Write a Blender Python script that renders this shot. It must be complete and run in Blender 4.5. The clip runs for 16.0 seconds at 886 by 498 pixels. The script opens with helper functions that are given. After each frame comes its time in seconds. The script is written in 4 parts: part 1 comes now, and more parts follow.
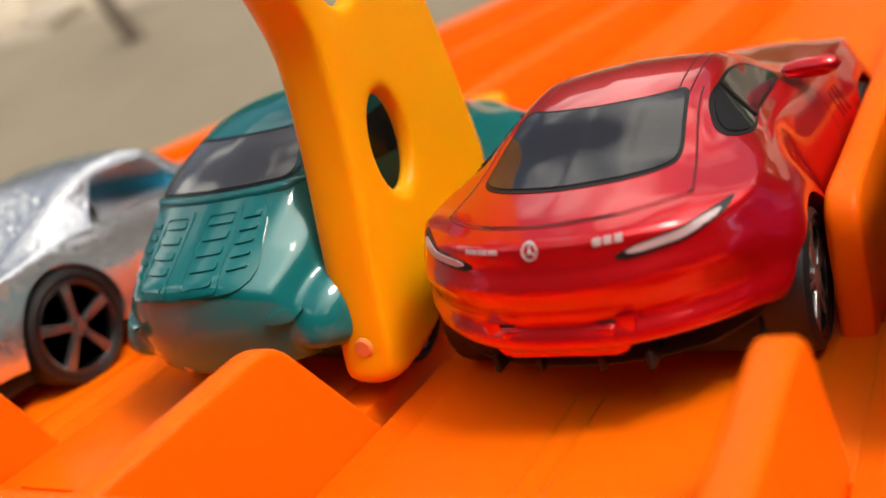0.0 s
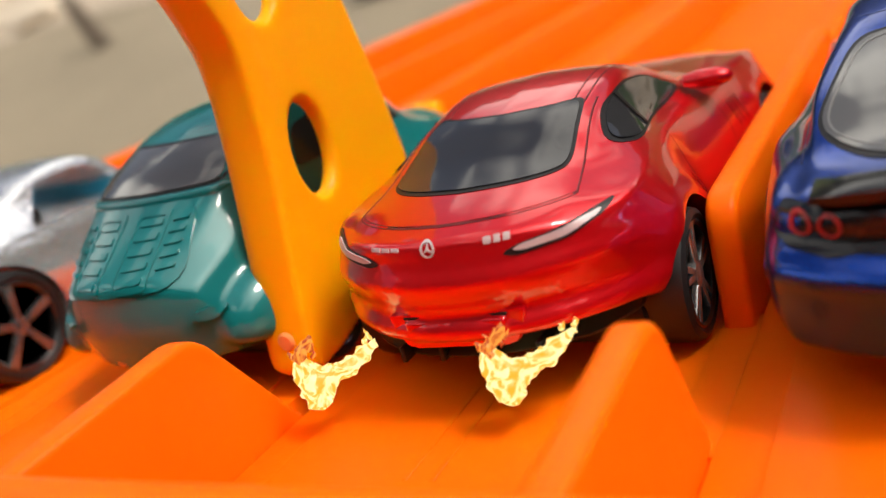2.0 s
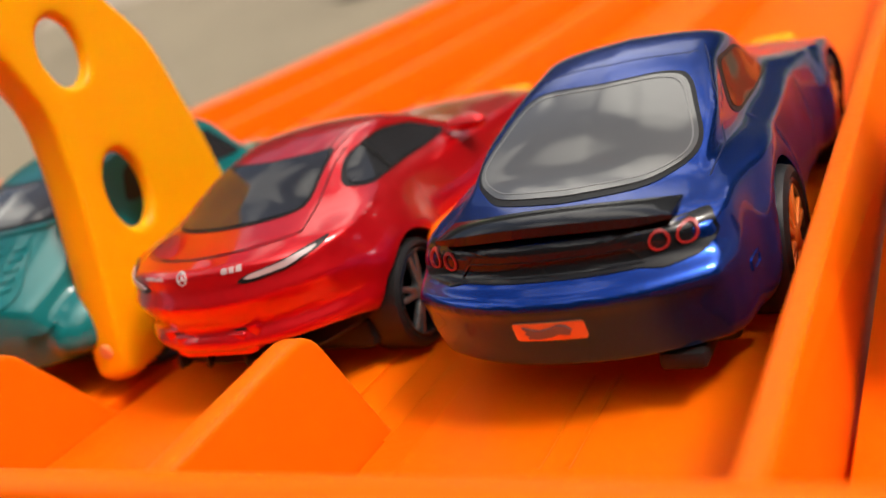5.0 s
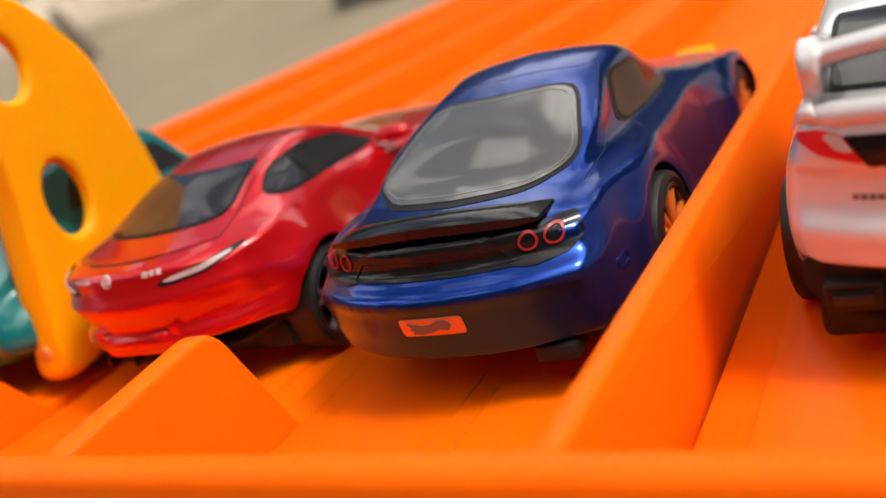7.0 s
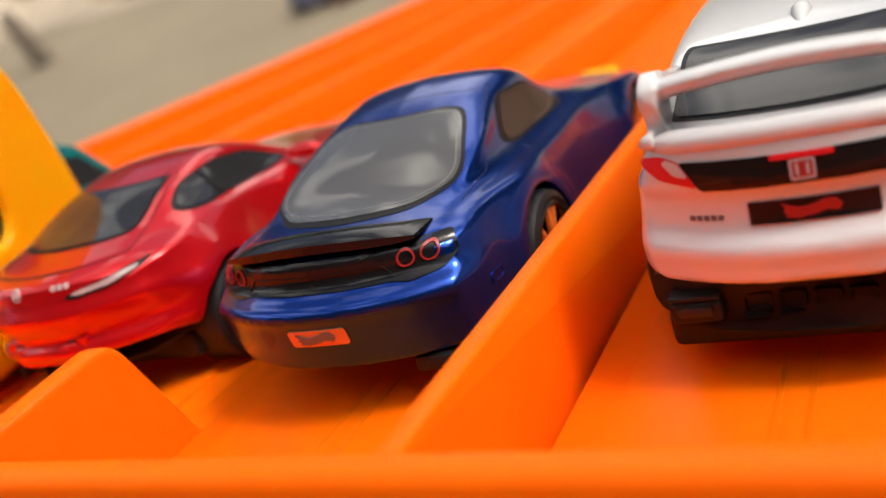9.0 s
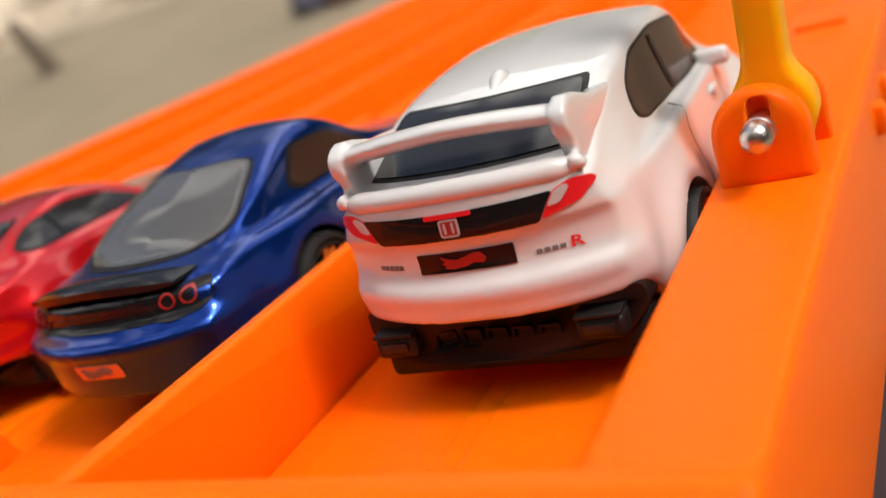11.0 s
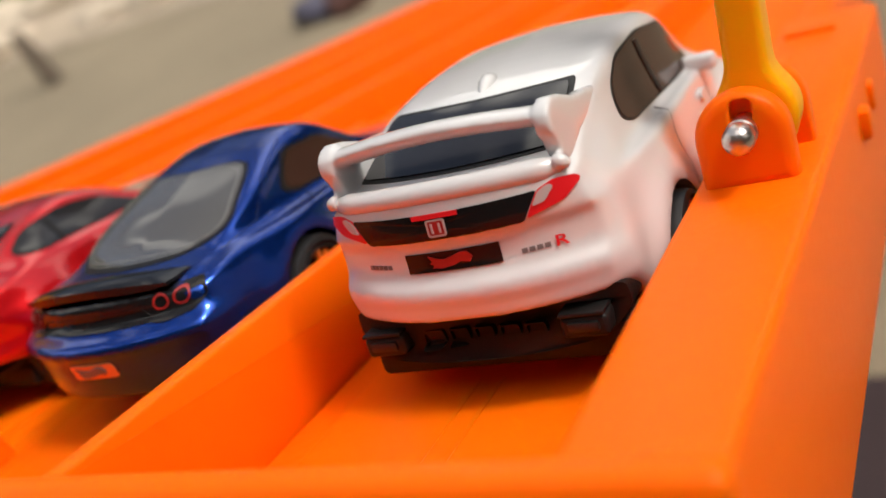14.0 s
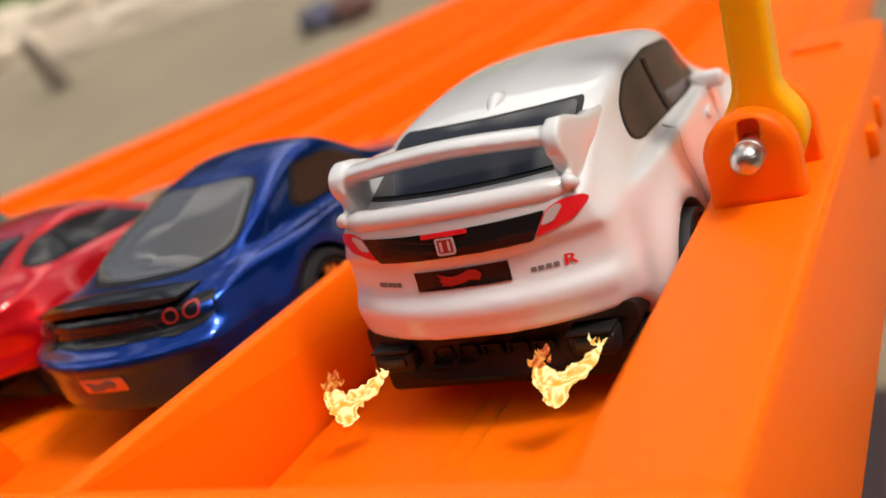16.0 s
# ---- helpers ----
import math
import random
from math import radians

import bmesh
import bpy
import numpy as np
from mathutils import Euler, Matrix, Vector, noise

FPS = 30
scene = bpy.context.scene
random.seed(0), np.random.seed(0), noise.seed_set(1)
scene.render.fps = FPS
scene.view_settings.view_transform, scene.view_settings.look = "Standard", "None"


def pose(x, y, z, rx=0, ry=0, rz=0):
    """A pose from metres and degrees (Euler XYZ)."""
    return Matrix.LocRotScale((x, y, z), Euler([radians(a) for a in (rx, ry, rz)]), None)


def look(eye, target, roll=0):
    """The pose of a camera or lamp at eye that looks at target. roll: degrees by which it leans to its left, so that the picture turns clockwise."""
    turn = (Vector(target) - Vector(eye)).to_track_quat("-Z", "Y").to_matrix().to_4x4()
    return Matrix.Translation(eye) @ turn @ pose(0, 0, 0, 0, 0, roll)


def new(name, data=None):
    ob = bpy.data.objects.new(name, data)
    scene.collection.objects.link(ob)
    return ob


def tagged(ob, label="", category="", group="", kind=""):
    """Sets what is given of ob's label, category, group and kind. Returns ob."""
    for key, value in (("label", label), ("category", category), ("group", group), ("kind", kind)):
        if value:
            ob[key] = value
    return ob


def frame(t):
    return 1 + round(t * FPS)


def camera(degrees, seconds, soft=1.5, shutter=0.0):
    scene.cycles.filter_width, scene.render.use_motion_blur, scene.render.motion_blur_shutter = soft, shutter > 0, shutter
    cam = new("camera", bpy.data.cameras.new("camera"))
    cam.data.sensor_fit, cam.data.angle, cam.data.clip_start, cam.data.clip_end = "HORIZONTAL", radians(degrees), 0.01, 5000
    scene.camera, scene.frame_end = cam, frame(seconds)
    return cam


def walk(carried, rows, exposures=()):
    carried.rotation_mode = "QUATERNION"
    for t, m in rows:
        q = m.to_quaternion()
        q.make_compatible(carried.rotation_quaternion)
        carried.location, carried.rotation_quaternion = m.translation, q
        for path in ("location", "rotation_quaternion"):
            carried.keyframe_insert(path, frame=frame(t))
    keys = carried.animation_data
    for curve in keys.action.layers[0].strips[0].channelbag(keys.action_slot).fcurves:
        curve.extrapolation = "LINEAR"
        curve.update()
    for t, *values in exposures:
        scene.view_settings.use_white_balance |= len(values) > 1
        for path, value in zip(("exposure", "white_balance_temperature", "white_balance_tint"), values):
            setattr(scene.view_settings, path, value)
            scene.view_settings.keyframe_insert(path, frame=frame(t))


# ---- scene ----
CM = 0.01
TILT = Matrix.Translation((0, 0, 0.45)) @ Matrix.Rotation(radians(-15), 4, "X")  # the raceway runs downhill from a stand

# <path>
LENS = 48.46
PATH = [
    (0, (-2.543, -3.382, 3.779), (-6.632, 3.099, 1.480), -15.53),
    (0.5, (-2.140, -3.533, 3.796), (-6.094, 3.019, 1.466), -15.41),
    (1, (-1.851, -3.544, 3.704), (-5.843, 3.005, 1.430), -15.37),
    (1.5, (-1.809, -3.587, 3.736), (-5.740, 2.984, 1.421), -15.46),
    (2, (-1.803, -3.649, 3.754), (-5.692, 2.950, 1.445), -15.26),
    (2.5, (-1.747, -3.683, 3.817), (-5.641, 2.907, 1.489), -15.40),
    (3, (-1.686, -3.841, 3.922), (-5.528, 2.767, 1.563), -15.29),
    (3.5, (-1.593, -4.031, 3.984), (-5.308, 2.642, 1.603), -14.86),
    (4, (-1.162, -4.236, 4.020), (-4.739, 2.509, 1.631), -14.91),
    (4.5, (0.057, -4.011, 3.919), (-3.775, 2.609, 1.576), -15.63),
    (5, (1.250, -4.052, 3.986), (-2.667, 2.509, 1.618), -16.42),
    (5.2, (1.599, -4.092, 3.936), (-2.332, 2.480, 1.623), -16.26),
    (7.5, (2.359, -4.153, 3.831), (-1.539, 2.449, 1.545), -17.00),
    (8, (2.419, -4.172, 3.865), (-1.455, 2.435, 1.555), -17.17),
    (8.5, (2.553, -4.337, 3.885), (-1.158, 2.367, 1.586), -16.22),
    (9, (3.170, -4.296, 3.891), (-0.458, 2.440, 1.554), -16.22),
    (9.5, (4.291, -3.969, 3.802), (0.526, 2.695, 1.474), -17.24),
    (10, (5.253, -3.906, 3.836), (1.465, 2.746, 1.511), -17.67),
    (10.2, (5.528, -3.948, 3.869), (1.757, 2.707, 1.526), -17.82),
    (12.5, (6.145, -4.253, 3.948), (2.397, 2.430, 1.647), -17.71),
    (13, (6.132, -4.309, 3.961), (2.409, 2.391, 1.669), -17.70),
    (13.5, (6.155, -4.223, 3.891), (2.391, 2.463, 1.623), -17.68),
    (14, (6.133, -4.207, 3.850), (2.369, 2.484, 1.601), -17.70),
    (14.5, (6.111, -4.208, 3.754), (2.332, 2.511, 1.613), -17.17),
    (15, (6.109, -4.245, 3.941), (2.356, 2.453, 1.692), -17.69),
    (15.5, (6.128, -4.222, 3.952), (2.365, 2.477, 1.723), -17.60),
    (16, (6.133, -4.229, 3.959), (2.346, 2.471, 1.772), -17.44),
]
# </path>

EXPOSURES = [(0, 0.16), (1, 0.26), (5.2, 0.3), (9.5, 0.28), (12.5, 0.1), (16, 0.1)]
cam = camera(LENS, 16.0)
cam.data.dof.use_dof = True
cam.data.dof.focus_distance = 0.083
cam.data.dof.aperture_fstop = 24
walk(cam, [(t, TILT @ look([v * CM for v in eye], [v * CM for v in aim], roll)) for t, eye, aim, roll in PATH], exposures=EXPOSURES)

# ---- light ----
world = bpy.data.worlds.new("sky")
scene.world = world
world.use_nodes = True
wn = world.node_tree.nodes
sky = wn.new("ShaderNodeTexSky")
sky.sky_type = "NISHITA"
sky.sun_disc = False
SUN_EL, SUN_AZ = 56, 78
sky.sun_elevation, sky.sun_rotation = radians(SUN_EL), radians(SUN_AZ)
sky.dust_density = 7.0
sky.air_density = 0.8
wn["Background"].inputs["Strength"].default_value = 0.105
# broken cloud over the whole sky
dome = wn.new("ShaderNodeTexCoord")
cloud = wn.new("ShaderNodeTexNoise")
cloud.inputs["Scale"].default_value, cloud.inputs["Detail"].default_value, cloud.inputs["Distortion"].default_value = 2.6, 6.0, 0.6
cover = wn.new("ShaderNodeMapRange")
cover.inputs["From Min"].default_value, cover.inputs["From Max"].default_value = 0.47, 0.6
cover.inputs["To Min"].default_value, cover.inputs["To Max"].default_value = 0.0, 0.8
mixed = wn.new("ShaderNodeMix")
mixed.data_type = "RGBA"
mixed.inputs["B"].default_value = (22.0, 21.0, 19.0, 1)
wl = world.node_tree.links
wl.new(dome.outputs["Generated"], cloud.inputs["Vector"])
wl.new(cloud.outputs["Fac"], cover.inputs["Value"])
wl.new(cover.outputs["Result"], mixed.inputs["Factor"])
wl.new(sky.outputs["Color"], mixed.inputs["A"])
wl.new(mixed.outputs["Result"], wn["Background"].inputs["Color"])
sun_data = bpy.data.lights.new("sun", "SUN")
sun_data.energy, sun_data.angle, sun_data.color = 1.9, radians(13), (1.0, 0.93, 0.84)
sun = new("sun", sun_data)
sun_dir = Vector((math.sin(radians(SUN_AZ)) * math.cos(radians(SUN_EL)), math.cos(radians(SUN_AZ)) * math.cos(radians(SUN_EL)), math.sin(radians(SUN_EL))))
sun.matrix_world = look(sun_dir * 3, (0, 0, 0))


# ---- materials ----
def material(name, color, rough=0.4, metal=0.0, var=0.08, scale=400.0, bump=0.05, coat=0.0, sss=0.0, rough_var=0.1, glow=None, fleck=0.0, spec=0.5):
    """A procedural surface: colour with grain at two scales, uneven gloss and fine relief. scale: features per metre."""
    m = bpy.data.materials.new(name)
    m.use_nodes = True
    nt = m.node_tree
    b = nt.nodes["Principled BSDF"]
    co = nt.nodes.new("ShaderNodeTexCoord")
    big = nt.nodes.new("ShaderNodeTexNoise")
    big.inputs["Scale"].default_value = scale * 0.2
    big.inputs["Detail"].default_value = 4
    fine = nt.nodes.new("ShaderNodeTexNoise")
    fine.inputs["Scale"].default_value = scale * 3
    fine.inputs["Detail"].default_value = 3
    for n in (big, fine):
        nt.links.new(co.outputs["Object"], n.inputs["Vector"])
    ramp = nt.nodes.new("ShaderNodeMix")
    ramp.data_type = "RGBA"
    ramp.inputs["A"].default_value = (*[max(0.0, c * (1 - var)) for c in color], 1)
    ramp.inputs["B"].default_value = (*[min(1.0, c * (1 + var)) for c in color], 1)
    nt.links.new(big.outputs["Fac"], ramp.inputs["Factor"])
    top = nt.nodes.new("ShaderNodeMix")
    top.data_type, top.blend_type = "RGBA", "OVERLAY"
    top.inputs["Factor"].default_value = fleck
    nt.links.new(ramp.outputs["Result"], top.inputs["A"])
    nt.links.new(fine.outputs["Fac"], top.inputs["B"])
    nt.links.new(top.outputs["Result"], b.inputs["Base Color"])
    rr = nt.nodes.new("ShaderNodeMapRange")
    rr.inputs["To Min"].default_value = max(0.02, rough * (1 - rough_var))
    rr.inputs["To Max"].default_value = min(1.0, rough * (1 + rough_var))
    nt.links.new(fine.outputs["Fac"], rr.inputs["Value"])
    nt.links.new(rr.outputs["Result"], b.inputs["Roughness"])
    b.inputs["Metallic"].default_value = metal
    b.inputs["Specular IOR Level"].default_value = spec
    b.inputs["Coat Weight"].default_value = coat
    b.inputs["Coat Roughness"].default_value = 0.02
    if sss:
        b.inputs["Subsurface Weight"].default_value = sss
        b.inputs["Subsurface Radius"].default_value = (1.0, 0.35, 0.05)
        b.inputs["Subsurface Scale"].default_value = 0.003
    if bump:
        bn = nt.nodes.new("ShaderNodeBump")
        bn.inputs["Strength"].default_value = bump
        bn.inputs["Distance"].default_value = 0.3 / scale
        nt.links.new(fine.outputs["Fac"], bn.inputs["Height"])
        nt.links.new(bn.outputs["Normal"], b.inputs["Normal"])
    if glow:
        b.inputs["Emission Color"].default_value = (*glow[:3], 1)
        b.inputs["Emission Strength"].default_value = glow[3]
    return m


ORANGE = material("orange_plastic", (0.98, 0.14, 0.001), 0.38, var=0.04, scale=300, bump=0.03, sss=0.35, spec=0.11)
YELLOW = material("yellow_plastic", (0.98, 0.39, 0.0015), 0.36, var=0.04, scale=300, bump=0.03, sss=0.7, spec=0.18)
RED = material("red_paint", (0.62, 0.003, 0.008), 0.3, metal=0.55, var=0.1, scale=500, bump=0.0, coat=1.0, fleck=0.12, spec=0.25)
BLUE = material("blue_paint", (0.004, 0.044, 0.3), 0.24, metal=0.85, var=0.1, scale=600, bump=0.0, coat=0.55, fleck=0.12, spec=0.2, rough_var=0.06)
WHITE = material("white_paint", (0.66, 0.67, 0.68), 0.3, var=0.03, scale=400, bump=0.0, coat=1.0, spec=0.4)
TEAL = material("teal_paint", (0.0, 0.15, 0.155), 0.4, metal=0.08, var=0.1, scale=400, bump=0.0, coat=1.0, spec=0.2)
SILVER = material("silver_paint", (0.82, 0.84, 0.85), 0.2, metal=0.85, var=0.2, scale=300, bump=0.2, rough_var=0.4)
BLACK = material("black_plastic", (0.011, 0.0105, 0.0105), 0.42, var=0.2, scale=500, bump=0.08, spec=0.25)
GLOSS_BLACK = material("black_gloss_paint", (0.008, 0.008, 0.009), 0.2, var=0.2, scale=400, bump=0.02, coat=0.25, spec=0.25)
TYRE = material("tyre_plastic", (0.008, 0.0075, 0.0075), 0.45, var=0.2, scale=500, bump=0.06)
SMOKE = material("smoked_window", (0.022, 0.022, 0.024), 0.06, var=0.2, scale=300, bump=0.0, coat=0.1, spec=0.35)
BROWN_SMOKE = material("brown_smoked_window", (0.045, 0.022, 0.015), 0.08, var=0.2, scale=300, bump=0.0, spec=0.1)
GREY_GLASS = material("clear_grey_window", (0.095, 0.094, 0.09), 0.05, var=0.25, scale=250, bump=0.0, coat=0.6)
PIN_STEEL = material("worn_steel", (0.62, 0.58, 0.55), 0.3, metal=1.0, var=0.15, scale=900, bump=0.2)
GUNMETAL = material("dark_chrome", (0.09, 0.085, 0.085), 0.22, metal=0.9, var=0.2, scale=900, bump=0.04)
STEEL = material("grey_metal_rim", (0.3, 0.29, 0.28), 0.25, metal=0.85, var=0.2, scale=900, bump=0.04)
RIM_ORANGE = material("orange_rim", (0.85, 0.2, 0.03), 0.3, metal=0.3, var=0.1, scale=800)
RED_TAMPO = material("red_print", (0.7, 0.012, 0.02), 0.35, var=0.08, scale=900)
RING_RED = material("dark_red_print", (0.34, 0.014, 0.012), 0.4, var=0.1, scale=900)
SILVER_TAMPO = material("silver_print", (0.6, 0.58, 0.58), 0.35, metal=0.3, var=0.15, scale=900)
PALE_TAMPO = material("pale_print", (0.5, 0.4, 0.4), 0.3, var=0.2, scale=1500)
ORANGE_TAMPO = material("orange_print", (0.8, 0.27, 0.08), 0.4, var=0.05, scale=900, spec=0.2)
GREY_TAMPO = material("grey_print", (0.16, 0.15, 0.15), 0.4, var=0.1, scale=900)
CYAN = material("blue_interior", (0.02, 0.3, 0.5), 0.4, var=0.1, scale=400)
RED_SEAM = material("dark_red_groove", (0.12, 0.002, 0.004), 0.5, var=0.1, scale=500)
BLUE_SEAM = material("dark_blue_groove", (0.002, 0.006, 0.035), 0.5, var=0.1, scale=500)
# lighter grey for the highlight painted on the window lip
LIP_HIGHLIGHT = material("lip_highlight_grey", (0.17, 0.17, 0.165), 0.15, var=0.1, scale=500)
# near-black that paints the shade inside slots and vents
DARK = material("painted_gap_shade", (0.006, 0.005, 0.005), 0.7, var=0.2, scale=300)


# ---- building helpers ----
def thing(name, x, y, z, label, category, group="", kind="", rz=0.0, tilted=True):
    """An Empty at its base; x, y, z in centimetres along the raceway, or in the world."""
    ob = new(name)
    ob.empty_display_size = 0.01
    m = pose(x * CM, y * CM, z * CM, 0, 0, rz)
    ob.matrix_basis = TILT @ m if tilted else m
    return tagged(ob, label, category, group, kind)


def part(name, bm, mat, parent, label="", smooth=True, kind=""):
    """Links a bmesh in centimetres as one mesh object under a thing or a part."""
    bmesh.ops.scale(bm, vec=(CM, CM, CM), verts=bm.verts)
    me = bpy.data.meshes.new(name)
    bm.normal_update()
    bm.to_mesh(me)
    bm.free()
    me.materials.append(mat)
    if smooth:
        me.shade_smooth()
        me.set_sharp_from_angle(angle=radians(42))
    ob = new(name, me)
    ob.parent = parent
    if label or kind:
        tagged(ob, label, kind=kind)
    return ob


def box(x0, x1, y0, y1, z0, z1, bevel=0.0, seg=2, bm=None):
    made = bmesh.new()
    bmesh.ops.create_cube(made, size=1)
    for v in made.verts:
        v.co = ((x0 + x1) / 2 + v.co.x * (x1 - x0), (y0 + y1) / 2 + v.co.y * (y1 - y0), (z0 + z1) / 2 + v.co.z * (z1 - z0))
    if bevel:
        bmesh.ops.bevel(made, geom=list(made.edges), offset=bevel, segments=seg, profile=0.5, affect="EDGES")
    return merged(bm, made) if bm else made


def merged(bm, other):
    me = bpy.data.meshes.new("tmp")
    other.to_mesh(me)
    other.free()
    bm.from_mesh(me)
    bpy.data.meshes.remove(me)
    return bm


def prism(outline, axis, a, b, bevel=0.0, seg=2):
    """A solid of a flat outline [(u, v)], drawn out along an axis from a to b."""
    def at(u, v, w):
        return {"x": (w, u, v), "y": (u, w, v), "z": (u, v, w)}[axis]
    bm = bmesh.new()
    low = [bm.verts.new(at(u, v, a)) for u, v in outline]
    high = [bm.verts.new(at(u, v, b)) for u, v in outline]
    n = len(outline)
    bm.faces.new(low)
    bm.faces.new(high[::-1])
    for i in range(n):
        bm.faces.new((low[i], high[i], high[(i + 1) % n], low[(i + 1) % n]))
    bmesh.ops.recalc_face_normals(bm, faces=bm.faces)
    if bevel:
        rim = [e for e in bm.edges if all(v in set(low) for v in e.verts) or all(v in set(high) for v in e.verts)]
        bmesh.ops.bevel(bm, geom=rim, offset=bevel, segments=seg, profile=0.5, affect="EDGES")
    return bm


def turned(profile, axis="x", steps=32, centre=(0, 0, 0)):
    """A solid of revolution: profile rows (along, radius)."""
    bm = bmesh.new()
    rings = []
    for along, r in profile:
        ring = []
        for k in range(steps):
            a = 2 * math.pi * k / steps
            p = {"x": (along, r * math.cos(a), r * math.sin(a)), "y": (r * math.cos(a), along, r * math.sin(a)), "z": (r * math.cos(a), r * math.sin(a), along)}[axis]
            ring.append(bm.verts.new([p[i] + centre[i] for i in range(3)]))
        rings.append(ring)
    for a, b in zip(rings, rings[1:]):
        for k in range(steps):
            bm.faces.new((a[k], a[(k + 1) % steps], b[(k + 1) % steps], b[k]))
    for ring in (rings[0], rings[-1]):
        if profile[0][1] > 1e-4:
            bm.faces.new(ring)
    bmesh.ops.recalc_face_normals(bm, faces=bm.faces)
    return bm


def curve_through(rows, steps):
    """Rows of numbers, drawn smoothly through (Catmull-Rom)."""
    p = np.array(rows, float)
    p = np.vstack([2 * p[0] - p[1], p, 2 * p[-1] - p[-2]])
    out = []
    for i in range(1, len(p) - 2):
        for k in range(steps):
            t = k / steps
            out.append(0.5 * (2 * p[i] + (p[i + 1] - p[i - 1]) * t + (2 * p[i - 1] - 5 * p[i] + 4 * p[i + 1] - p[i + 2]) * t**2 + (3 * p[i] - p[i - 1] - 3 * p[i + 1] + p[i + 2]) * t**3))
    return np.array(out + [p[-2]])


def rounded(points, r=0.1, steps=4):
    """A closed outline with its corners rounded."""
    out, n = [], len(points)
    for i in range(n):
        a, b, c = (Vector(points[(i + k) % n]) for k in (-1, 0, 1))
        ra, rc = min(r, (a - b).length * 0.45), min(r, (c - b).length * 0.45)
        p, q = b + (a - b).normalized() * ra, b + (c - b).normalized() * rc
        for k in range(steps + 1):
            t = k / steps
            out.append(tuple(p * (1 - t) ** 2 + b * 2 * t * (1 - t) + q * t * t))
    return out


def dense(outline, step=0.06):
    out = []
    for i, a in enumerate(outline):
        b = outline[(i + 1) % len(outline)]
        n = max(1, int(math.dist(a, b) / step))
        out += [(a[0] + (b[0] - a[0]) * k / n, a[1] + (b[1] - a[1]) * k / n) for k in range(n)]
    return out


def tongue(points, radii, seed, sides=10, rough=0.5):
    """A tapered, ragged tongue through points."""
    line = curve_through([(*p, r) for p, r in zip(points, radii)], 6)
    bm = bmesh.new()
    prev = None
    for i, (x, y, z, r) in enumerate(line):
        ahead = Vector(line[min(i + 1, len(line) - 1)][:3]) - Vector(line[max(i - 1, 0)][:3])
        q = ahead.to_track_quat("Z", "Y")
        loop = []
        for k in range(sides):
            a = 2 * math.pi * k / sides
            w = max(0.004, r) * (1 + rough * noise.noise((math.cos(a) * 1.4 + seed, math.sin(a) * 1.4, i * 0.45)))
            loop.append(bm.verts.new(Vector((x, y, z)) + q @ Vector((w * math.cos(a), w * math.sin(a), 0))))
        if prev:
            for k in range(sides):
                bm.faces.new((prev[k], prev[(k + 1) % sides], loop[(k + 1) % sides], loop[k]))
        else:
            bm.faces.new(loop)
        prev = loop
    bm.faces.new(prev[::-1])
    bmesh.ops.recalc_face_normals(bm, faces=bm.faces)
    return bm


